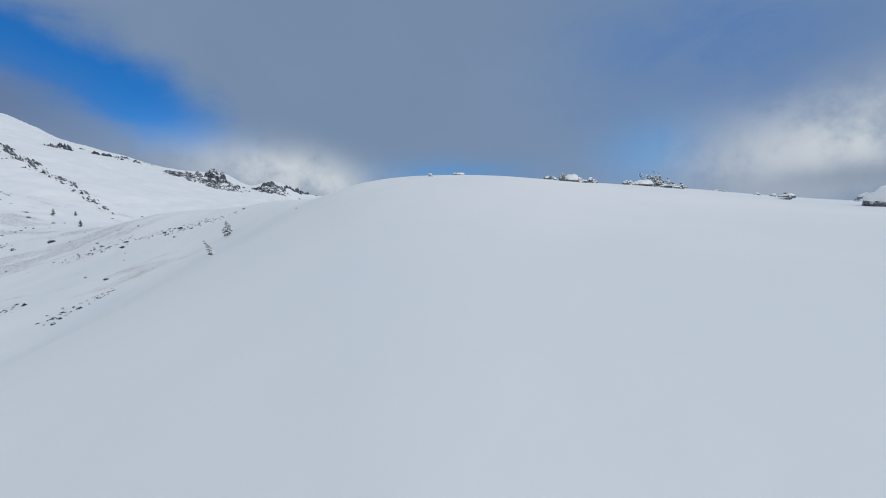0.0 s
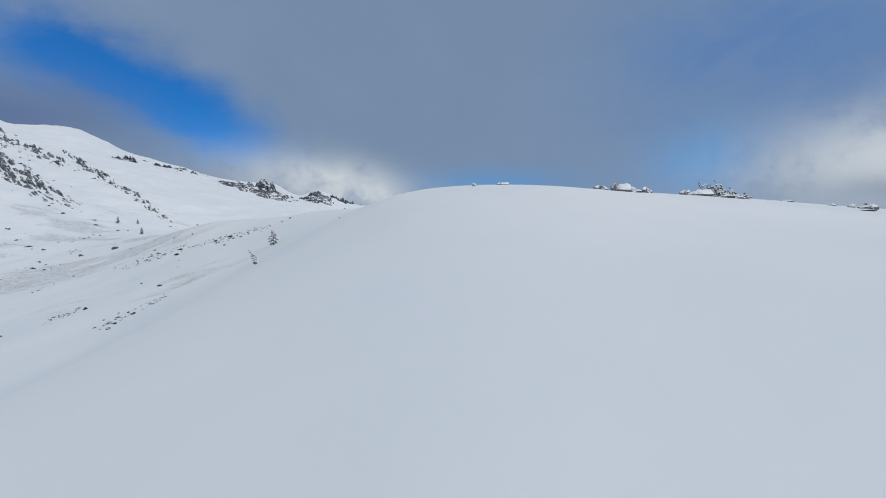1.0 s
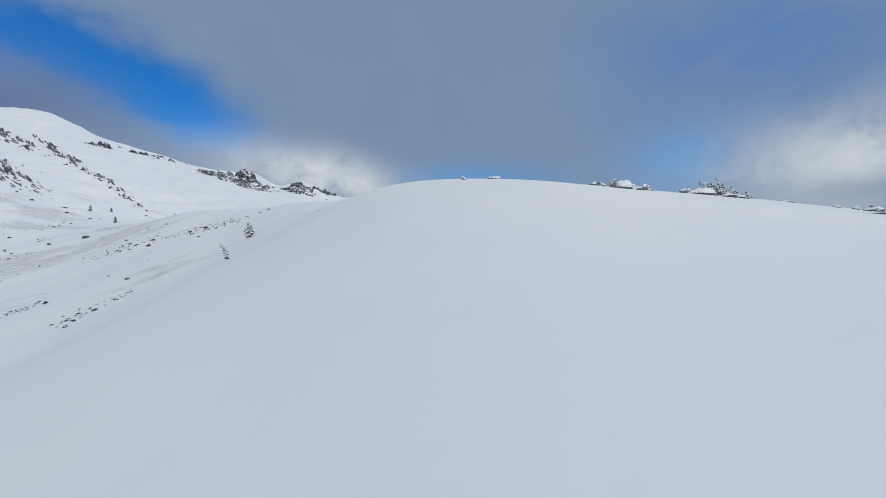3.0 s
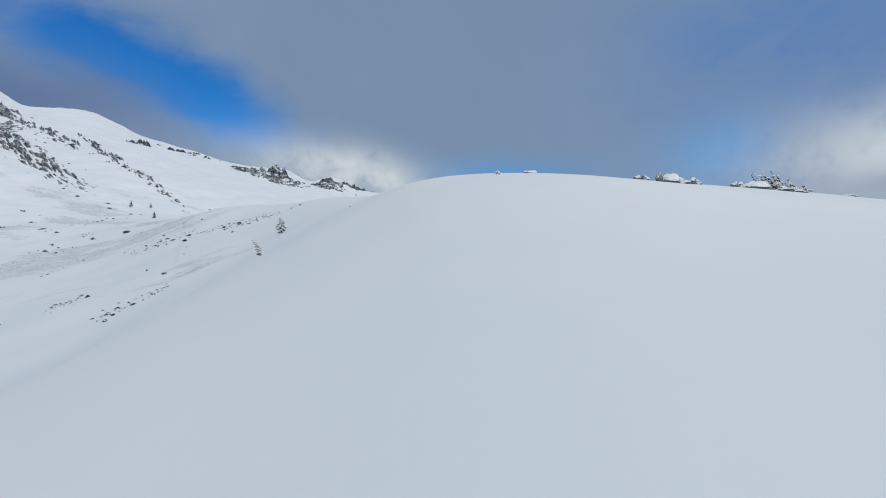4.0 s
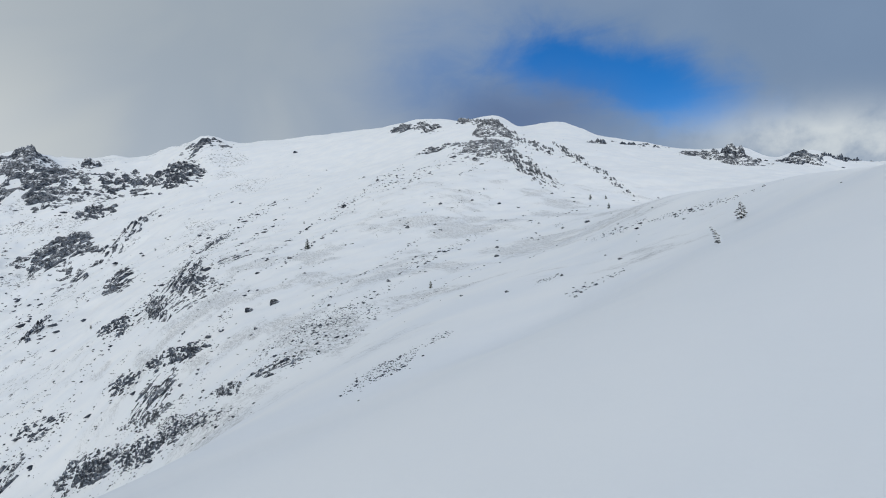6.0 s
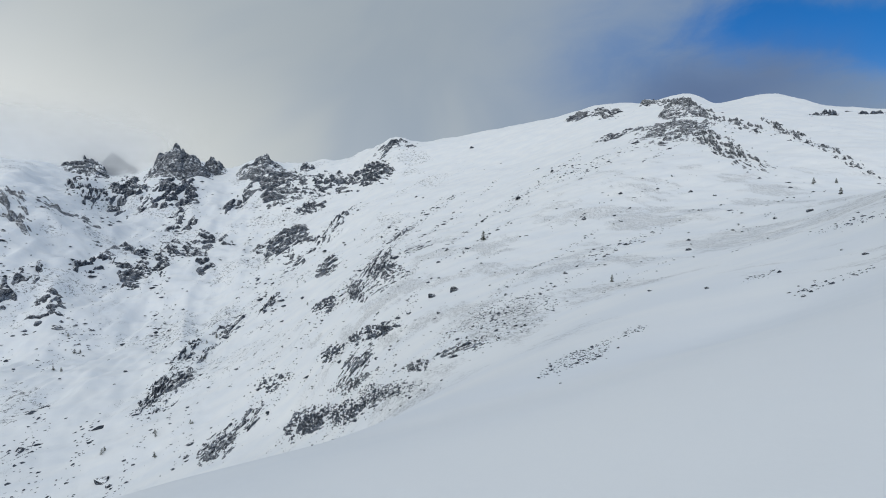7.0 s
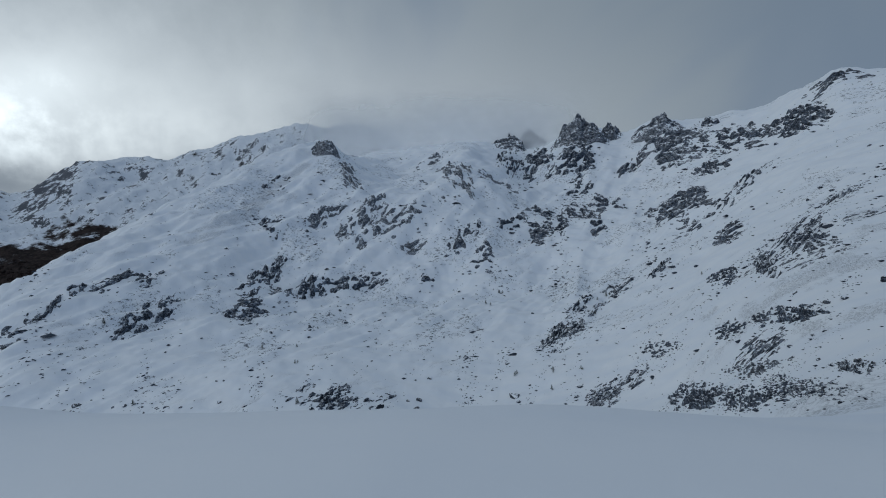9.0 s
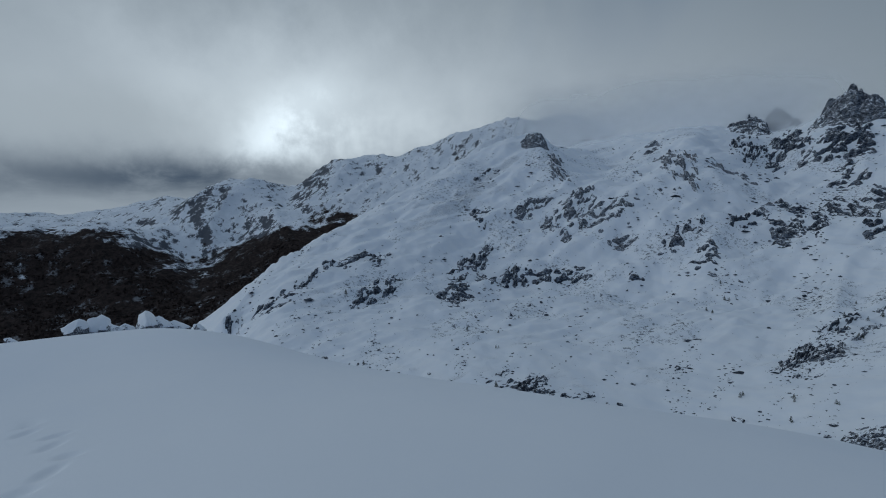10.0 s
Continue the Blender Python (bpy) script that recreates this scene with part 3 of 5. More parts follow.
def blocks(x, y):
    """Broken blocks: for each cell a random level, how near its joint is, and the tilt of its top."""
    xi, yi = np.floor(x).astype(int), np.floor(y).astype(int)
    best, second = np.full(x.shape, 9.0), np.full(x.shape, 9.0)
    level, slant = np.zeros(x.shape), np.zeros(x.shape)
    for i in (-1, 0, 1):
        for j in (-1, 0, 1):
            g = GRADIENTS[(xi + i) % 256, (yi + j) % 256]
            other = GRADIENTS[(yi + j + 90) % 256, (xi + i + 41) % 256]
            dx, dy = x - (xi + i + 0.5 + 0.45 * g[..., 0]), y - (yi + j + 0.5 + 0.45 * g[..., 1])
            d = np.hypot(dx, dy)
            nearer = d < best
            second = np.where(nearer, best, np.minimum(second, d))
            level = np.where(nearer, 0.5 + 0.5 * other[..., 0], level)
            slant = np.where(nearer, dx * other[..., 1] + dy * g[..., 0], slant)
            best = np.where(nearer, d, best)
    return level, second - best, slant


def outcrop(x0, y0, ax, ay, bx, by, tall, solid, peak=0.0, rimed=False):
    """Bedrock that breaks through the snow: a patch round x0, y0 with half axes a and b, about so tall."""
    r = math.hypot(x0, y0)
    la, lb = math.hypot(ax, ay), math.hypot(bx, by)
    step, wide = (0.0012 if peak else 0.0015) * r, 1.15 if peak else 1.4
    nu, nv = int(np.clip(2 * wide * la / step, 16, 150)), int(np.clip(2 * wide * lb / step, 16, 150))
    s, t = np.meshgrid(np.linspace(-wide, wide, nu), np.linspace(-wide, wide, nv))
    x, y = x0 + s * ax + t * bx, y0 + s * ay + t * by
    block = 0.0065 * r
    rough = fbm(x / (2.6 * block) + x0, y / (2.6 * block), 3, 0.55)
    shape = 1.0 - s * s - t * t
    ground = land(x.ravel(), y.ravel()).reshape(x.shape)
    u, v = s * la + 0.013 * x0 + 0.5 * block * rough, t * lb + 0.7 * y0 + 0.5 * block * rough
    big, joint, slant = blocks(u / (3.8 * block), v / (2.2 * block))
    mid, joint2, slant2 = blocks(u / (1.5 * block) + 9, v / (1.2 * block))
    crag = 0.75 * (big - 0.5) + 0.60 * slant + 0.22 * (mid - 0.5) + 0.24 * slant2 + 0.06 * fbm(u / (0.9 * block), v / (0.9 * block), 2)
    crag = crag - 0.40 * np.clip(1 - 4 * joint, 0, 1) - 0.12 * np.clip(1 - 3 * joint2, 0, 1)
    h = (0.40 + 0.30 * solid) * block * float(np.interp(r, (150, 400), (1.35, 1.0)))
    if peak:
        seed = int(x0 * 3 + y0) % 50
        tooth, gap, _ = blocks(s * 2.3 + seed + 0.2 * rough, t * 0.9 + 3.3)
        notch, gap2, _ = blocks(s * 6.0 + seed, t * 2.0 + 0.3)
        roof = np.clip(1.06 - np.abs(s + 0.14 * rough), 0, 1) ** 0.9
        ridge = roof * (0.52 + 0.34 * tooth + 0.18 * notch)
        flank = np.clip(1.08 - np.abs(t) * (1 + 0.2 * rough), 0, 1) ** 0.85
        steps = np.clip(gap * 4, 0, 1) * np.clip(gap2 * 5 + 0.4, 0, 1)
        env = np.clip(shape * 2.0, 0, 1)
        rel = 1.1 * block * (crag + 0.2) * env - 0.8 * block * (1 - env) + peak * ridge * flank * (0.84 + 0.10 * steps + 0.12 * big)
    else:
        # how far the rock stands clear of the snow: less towards the rim, and broken up by drifts
        outline = fbm(s * 1.5 + 0.013 * x0, t * 1.5 + 0.017 * y0, 4, 0.6)
        drifts = 1.5 * fbm((s * la) / (3.6 * block) + y0, (t * lb) / (2.0 * block) + 7, 3, 0.55) + 1.2 * solid - (1.12 if r < 330 else 0.95)
        clear = np.minimum(0.8 * shape + 0.85 * outline, drifts)
        # ledges: the ground's own rise gathered into steps of uneven height
        rise = (1.3 + 0.7 * solid) * block
        q = ground / rise + 0.55 * rough + 0.9 * big + 0.25 * mid
        f = q - np.floor(q)
        ledge = np.clip((f - 0.62) / 0.13, 0, 1) - f
        rel = h * (crag + 1.5 * np.clip(clear, -1.2, 0.30)) + np.clip(2 * clear, 0, 1) * ((0.38 + 0.24 * solid) * (0.6 if r < 330 else 1.0) * rise * (ledge + 0.5) + 0.15 * tall * np.clip(shape, 0, 1))
        rel = np.maximum(rel - 0.6 * h * np.clip(-shape - 0.3, 0, 1) * 4, -0.7 * block)
    # worn edges
    for _ in range(1 if peak else 2):
        near = np.pad(rel, 1, mode="edge")
        rel = 0.4 * rel + 0.15 * (near[:-2, 1:-1] + near[2:, 1:-1] + near[1:-1, :-2] + near[1:-1, 2:])
    z = ground + rel
    co = np.stack([x, y, z], -1).reshape(-1, 3)
    idx = np.arange(nu * nv).reshape(nv, nu)
    quads = np.stack([idx[:-1, :-1], idx[:-1, 1:], idx[1:, 1:], idx[1:, :-1]], -1).reshape(-1, 4)
    if peak:
        keep = (shape.reshape(-1)[quads] > -0.30).all(1)
    else:
        keep = (rel.reshape(-1)[quads] > -0.45 * block).any(1)
    quads = quads[keep]
    used = np.unique(quads)
    back = np.zeros(nu * nv, int)
    back[used] = np.arange(len(used))
    if ax * by - ay * bx < 0:
        quads = quads[:, ::-1]
    mat = ROCK_RIMED if rimed else ROCK_TOWER if peak else ROCK_NEAR if r < 60 else ROCK_MID if r < 330 else ROCK_FAR
    return mesh_of("rock_outcrop", (co[used] - [x0, y0, 0]).tolist(), back[quads].tolist(), mat)


# Outcrops by area: x, y, the two half axes in plan, height, how solid
OUTCROPS = {
    "spur": [
        (-161, -442, -18.9, -12.4, -0.7, -7.4, 4.5, 0.80),
        (-202, -443, -27.0, 1.6, -7.0, -17.0, 5.8, 0.80),
        (-129, -426, -13.4, -1.7, 0.3, -7.9, 6.4, 0.90),
        (-192, -391, -32.2, -13.1, -3.2, -13.6, 8.4, 0.80),
        (-314, -407, -42.4, -15.2, -6.6, -16.5, 10.5, 0.90),
        (-253, -352, -14.5, 9.5, -23.8, -32.5, 10.5, 0.95),
        (-305, -385, -4.0, 8.7, -10.6, -13.1, 5.3, 0.80),
        (-335, -367, -26.3, -1.0, -9.8, -16.4, 11.9, 0.90),
        (-385, -344, -35.9, 16.0, -9.0, -9.0, 9.9, 0.90),
        (-387, -493, -17.2, 11.3, -6.8, -9.2, 6.7, 0.90),
        (-375, -466, -6.6, -1.5, -0.5, -9.1, 7.1, 0.90),
        (-464, -557, -27.0, -3.3, -9.6, -16.7, 8.6, 0.50),
    ],
    "spur_high": [
        (-573, -518, 1.8, 13.8, -39.9, -26.9, 11.0, 0.80),
        (-547, -475, 3.8, 20.9, -20.0, -11.3, 7.7, 0.50),
        (-437, -453, -23.8, -4.1, -2.2, -10.3, 10.4, 0.90),
        (-470, -456, -34.7, 4.1, -3.5, -7.2, 7.0, 0.50),
        (-449, -417, -16.8, 0.4, -10.5, -18.1, 10.2, 0.90),
        (-504, -419, -34.8, -1.1, -12.6, -19.8, 15.5, 0.95),
        (-503, -375, -34.1, 14.8, -17.0, -20.0, 19.3, 0.60),
        (-485, -338, -15.0, 7.6, -5.7, -7.1, 8.4, 0.90),
        (-623, -410, -0.4, 13.9, -7.4, -4.9, 7.1, 0.80),
        (-681, -385, 22.6, 46.0, -53.2, -27.6, 16.7, 0.80),
        (-718, -333, -15.8, 28.3, -23.3, -9.0, 5.6, 0.70),
        (-589, -345, -11.7, 18.8, -14.2, -6.8, 9.7, 0.40),
    ],
    "head": [
        (-508, -294, -18.5, 4.5, -5.8, -9.7, 13.3, 0.95),
        (-548, -293, -23.0, 2.6, -7.6, -9.9, 11.1, 0.70),
        (-517, -257, -4.8, 9.5, -19.0, -9.7, 13.8, 0.90),
        (-624, -266, -43.8, 6.1, -17.2, -9.7, 10.5, 0.80),
        (-624, -227, -6.1, 17.6, -33.1, -12.6, 20.5, 0.95),
        (-706, -250, -11.6, 10.5, -14.3, -4.7, 4.4, 0.90),
        (-661, -206, -6.4, 10.7, -40.7, -13.2, 14.0, 0.90),
        (-720, -194, 17.0, 32.7, -39.0, -10.3, 12.4, 0.95),
        (-648, -156, -10.7, 10.9, -15.5, -4.2, 12.7, 0.95),
        (-832, -226, -38.0, 16.3, -33.7, -12.5, 14.3, 0.50),
        (-957, -351, -58.0, 15.0, -95.0, -44.1, 33.8, 0.80),
        (-872, -364, -66.1, -12.1, -35.9, -17.6, 9.0, 0.70),
    ],
    "floor": [
        (-157, -162, -15.6, 2.1, -12.9, -15.2, 8.1, 1.00),
        (-170, -143, -14.0, 1.2, -5.8, -5.2, 3.2, 0.60),
        (-250, -142, -10.7, 1.6, -8.0, -5.1, 3.3, 0.60),
        (-299, -98, -21.1, 0.5, -18.6, -9.4, 7.8, 0.90),
        (-301, -86, -3.7, 6.8, -12.4, -4.3, 5.4, 0.80),
        (-279, -101, -7.2, 2.1, -5.2, -2.5, 2.2, 0.70),
        (-366, -101, -31.0, 2.0, -13.4, -5.3, 5.5, 0.60),
        (-186, -42, -4.1, 5.4, -16.1, -4.6, 5.9, 0.95),
        (-105, -406, -17.5, 3.9, -2.6, -15.5, 4.6, 0.70),
        (-74, -422, -6.5, -8.3, 1.5, -12.7, 6.3, 0.70),
        (-487, -246, -8.3, 22.2, -13.7, -7.2, 10.4, 0.50),
        (-439, -291, -7.9, 5.3, -6.1, -4.1, 5.1, 0.70),
        (-152, -184, -21.0, -4.9, -1.5, -2.7, 1.5, 0.50),
        (-445, -212, -45.4, 8.5, -21.5, -12.2, 11.9, 0.25),
    ],
    "slabs": [
        (-941, -265, -44.3, 28.6, -64.0, -27.5, 30.1, 0.90),
        (-970, -101, 6.7, 51.6, -113.5, -19.8, 34.6, 0.95),
        (-940, -166, -45.2, 19.9, -19.9, -9.8, 10.2, 0.90),
        (-898, -9, 52.1, 54.9, -89.7, -4.6, 19.2, 0.60),
        (-809, 68, 49.2, 32.8, -66.5, 1.6, 16.4, 0.90),
        (-873, 116, 9.5, 36.1, -36.7, 4.8, 7.4, 0.80),
        (-782, -29, 29.5, 24.3, -33.3, -2.6, 8.3, 0.80),
        (-668, -63, 11.4, 34.0, -84.0, -15.2, 17.5, 0.95),
        (-770, -172, -1.1, 24.2, -36.8, -7.9, 9.3, 0.70),
        (-613, 9, -44.4, 23.7, -25.1, -3.0, 5.1, 0.50),
        (-562, -28, -26.8, 24.0, -18.5, -4.4, 5.3, 0.50),
        (-438, -2, 2.7, 10.7, -32.9, -3.0, 5.7, 0.80),
        (-899, -393, -68.8, -11.1, -60.6, -37.2, 23.2, 0.50),
    ],
    "flank_high": [
        (-295, 26, -28.7, 19.2, -46.3, -0.4, 7.7, 0.70),
        (-263, 13, -8.6, 3.6, -33.8, -2.4, 5.7, 0.95),
        (-259, 32, 12.0, 5.5, -16.6, 1.5, 2.8, 0.80),
        (-291, 57, -1.6, 11.0, -16.6, 2.5, 2.8, 0.40),
        (-291, -4, 13.5, 7.5, -22.9, -1.5, 3.8, 0.80),
        (-418, -82, -7.0, 9.8, -23.8, -6.4, 4.1, 0.80),
        (-411, -50, -21.0, 5.3, -17.5, -3.5, 3.0, 0.80),
        (-304, -93, -21.4, 7.0, -21.7, -10.9, 7.0, 0.75),
        (-193, -38, -7.9, 9.6, -12.3, -4.4, 3.5, 0.90),
        (-217, -25, 8.7, 8.1, -11.1, -2.2, 3.0, 0.70),
        (-186, 0, 6.8, 3.9, -13.5, -1.4, 2.7, 0.80),
        (-139, 7, -0.8, 4.7, -14.4, -1.4, 2.9, 0.85),
    ],
    "flank_low": [
        (-156, 13, 19.2, 6.6, -11.6, 0.3, 2.5, 0.85),
        (-136, -7, 12.2, 7.1, -22.3, -2.6, 3.8, 1.00),
        (-99, 3, 22.1, 4.9, -15.1, -0.1, 2.5, 0.80),
        (-69, 19, 2.5, 2.8, -2.4, 0.5, 0.5, 0.80),
        (-21, 12, -1.1, 1.7, -2.1, 1.0, 0.4, 0.35),
        (-76, 26, 7.2, 6.7, -15.3, 4.4, 2.9, 0.36),
        (-656, 365, 7.3, 16.9, -26.2, 12.6, 8.1, 0.60),
        (-623, 384, 29.8, 0.1, -27.5, 16.6, 10.6, 0.60),
        (-480, 306, 7.3, 14.6, -21.0, 12.5, 4.1, 0.60),
        (-84, 34, 10.6, 4.1, -10.4, 3.9, 1.9, 0.30),
    ],
    "ribs": [
        (-469, -454, -40.0, 6.9, -2.9, -4.1, 6.9, 0.55),
        (-492, -378, -25.5, 16.2, -16.1, -15.4, 17.6, 0.50),
        (-447, -384, -26.0, 3.8, -8.5, -10.4, 9.8, 0.55),
        (-787, -500, -29.3, 22.2, -39.1, -27.7, 11.1, 0.50),
        (-303, -362, -14.5, -1.9, -2.4, -4.5, 8.0, 0.55),
        (-233, 27, 5.6, 11.5, -21.3, 0.9, 3.9, 0.45),
        (-394, 60, -24.0, 14.2, -16.9, 1.3, 2.8, 0.60),
        (-344, -87, -50.5, 1.8, -9.5, -5.3, 4.3, 0.50),
        (-124, 5, 17.7, 5.3, -8.5, -0.2, 1.5, 0.70),
        (-73, 9, 15.7, 2.4, -7.6, 0.7, 1.3, 0.50),
        (-75, 14, 6.0, 1.6, -4.3, 0.6, 0.7, 0.60),
        (-480, -337, -12.2, 8.2, -4.7, -5.1, 7.0, 0.90),
        (-690, -266, -17.8, 19.1, -17.6, -5.6, 5.2, 0.70),
    ],
    "summit": [
        (-509, 426, 56.2, -11.8, -31.6, 30.5, 9.6, 0.90),
        (-593, 437, 15.8, 2.8, -25.7, 18.9, 5.3, 0.90),
        (-618, 384, 18.2, 9.3, -22.0, 13.8, 7.0, 0.70),
        (-660, 364, 9.3, 14.9, -19.0, 9.6, 5.4, 0.70),
        (-408, 330, 8.0, 35.3, -50.1, 39.3, 10.6, 0.85),
        (-329, 303, 77.8, -35.2, -24.0, 27.8, 7.9, 0.60),
        (-475, 318, -0.9, 24.6, -13.9, 8.6, 2.7, 0.70),
        (-397, 389, 50.8, -21.0, -18.8, 20.5, 4.6, 0.50),
        (-335, 381, 57.1, -38.0, -13.2, 17.2, 3.6, 0.60),
        (-249, 325, 41.5, -26.5, -5.0, 9.2, 2.9, 0.50),
    ],
    "peaks": [
        (-327, 694, 39.2, -1.2, -33.9, 74.4, 13.6, 0.95),
        (-377, 698, 25.1, 4.4, -13.3, 24.9, 4.7, 0.95),
        (-308, 870, 10.8, 60.0, -19.7, 55.6, 9.8, 0.85),
        (-323, 1087, 1.7, 84.2, -13.4, 46.4, 8.1, 0.80),
        (-434, 547, -11.9, 32.8, -12.4, 15.6, 3.3, 0.90),
        (-459, 684, 1.7, 63.4, -12.9, 19.7, 3.9, 0.50),
        (-74, 14, 5.3, 0.8, -5.4, 0.7, 1.0, 0.50),
        (-85, 8, 19.0, 2.1, -13.1, 0.5, 2.3, 0.25),
        (-65, 19, 2.0, 2.6, -2.7, 0.5, 0.6, 0.70),
    ],
    "shoulder": [
        (-38, 69, 8.3, -2.5, -2.2, 3.7, 0.7, 0.30),
        (-56, 77, 6.3, 0.1, -2.9, 3.6, 0.8, 0.25),
        (-26, 34, 0.5, 3.0, -1.1, 1.3, 0.3, 0.35),
        (-38, 41, -0.7, 2.7, -1.4, 1.3, 0.3, 0.30),
        (-26, 19, -0.6, 1.4, -1.1, 0.7, 0.2, 0.30),
        (-22, 14, -2.4, 2.3, -1.6, 0.6, 0.3, 0.30),
    ],
}
AREA_LABEL = {
    "spur": "dark jagged granite outcrop half buried in slope snow", "spur_high": "snow-dusted granite ledges below the spur peak",
    "head": "dark granite cliff band across the snowy valley head", "floor": "weathered granite outcrop above the snowy valley floor",
    "slabs": "steep dark granite slab on the snowy headwall", "flank_high": "broken granite rib running down the snowy flank",
    "flank_low": "dark cracked granite crag on the stony flank", "summit": "snow-crusted rocks just below the rounded summit",
    "ribs": "thin granite ribs and ledges in blown snow", "peaks": "dark granite rocks along the snowy far crest", "shoulder": "low stones showing through thin snow"}
PATCHES = []


def build_outcrops():
    for area, rows in OUTCROPS.items():
        for row in rows:
            if row[7] <= 0.36:
                PATCHES.append(row)
                continue
            ob = new("rock_outcrop", outcrop(*row, rimed=area in ("summit", "spur_high", "ribs")))
            ob.location = (row[0], row[1], 0)
            tagged(ob, AREA_LABEL[area], "rock outcrop", "outcrops of the " + area.replace("_", " "))


build_outcrops()

# Towers on the crests: bearing, distance, half width, height
TOWERS = [
    (105.2, 1124, 64, 50),
    (101.9, 1166, 27, 32),
    (110.8, 1241, 45, 47),
    (113.1, 1186, 48, 37),
    (97.2, 1104, 55, 30),
    (92.3, 1041, 17, 16),
    (134.6, 820, 26, 17),
    (25.4, 686, 32, 23),
    (19.4, 897, 28, 16),
    (50.2, 627, 30, 11),
]
for az, r, half, tall in TOWERS:
    p = spot(az, r)
    a, b = Vector((p.y, -p.x)).normalized() * half, Vector((p.x, p.y)).normalized() * half * 0.9
    tower = new("rock_pinnacle", outcrop(p.x, p.y, a.x, a.y, b.x, b.y, 0.16 * tall, 1.0, tall, 40 < az < 60 or az > 130))
    tower.location = (p.x, p.y, 0)
    tagged(tower, "jagged dark granite pinnacle with snow in its cracks", "rock pinnacle", "pinnacles on the crest")


def boulder_mesh(name, seed, mat, squash=0.7, cap=False, level=2):
    """An angular boulder about 1 m across, or the snow that lies on it."""
    bm = bmesh.new()
    bmesh.ops.create_icosphere(bm, subdivisions=level, radius=0.5)
    rnd = random.Random(seed)
    planes = [(Vector((rnd.uniform(-1, 1), rnd.uniform(-1, 1), rnd.uniform(-0.4, 1))).normalized(), rnd.uniform(0.24, 0.42)) for _ in range(9)]
    off = Vector((seed * 3.7, seed * 1.3, 0))
    for v in bm.verts:
        p = v.co.copy()
        for nrm, d in planes:
            over = p.dot(nrm) - d
            if over > 0:
                p -= nrm * over * 0.9
        p *= 1 + 0.10 * noise.noise(p * 4 + off)
        p.z *= squash
        if cap:
            up = min(1.0, max(0.0, 3.4 * p.z / squash - 0.25 + 1.5 * noise.noise(p * 3.5 + off)))
            p *= 0.92 + 0.13 * up
            p.z += 0.06 * up
        v.co = p
    me = bpy.data.meshes.new(name)
    bm.to_mesh(me)
    bm.free()
    me.materials.append(mat)
    if cap:
        me.polygons.foreach_set("use_smooth", np.ones(len(me.polygons), bool))
    return me


BOULDERS = [boulder_mesh("boulder", k, ROCK_MID, 0.55 + 0.1 * (k % 4), level=2) for k in range(6)]
SNOWED = [(boulder_mesh("boulder", 20 + k, ROCK_NEAR, 0.75, level=3), boulder_mesh("snow_cap", 20 + k, FRESH, 0.75, True, 3)) for k in range(4)]

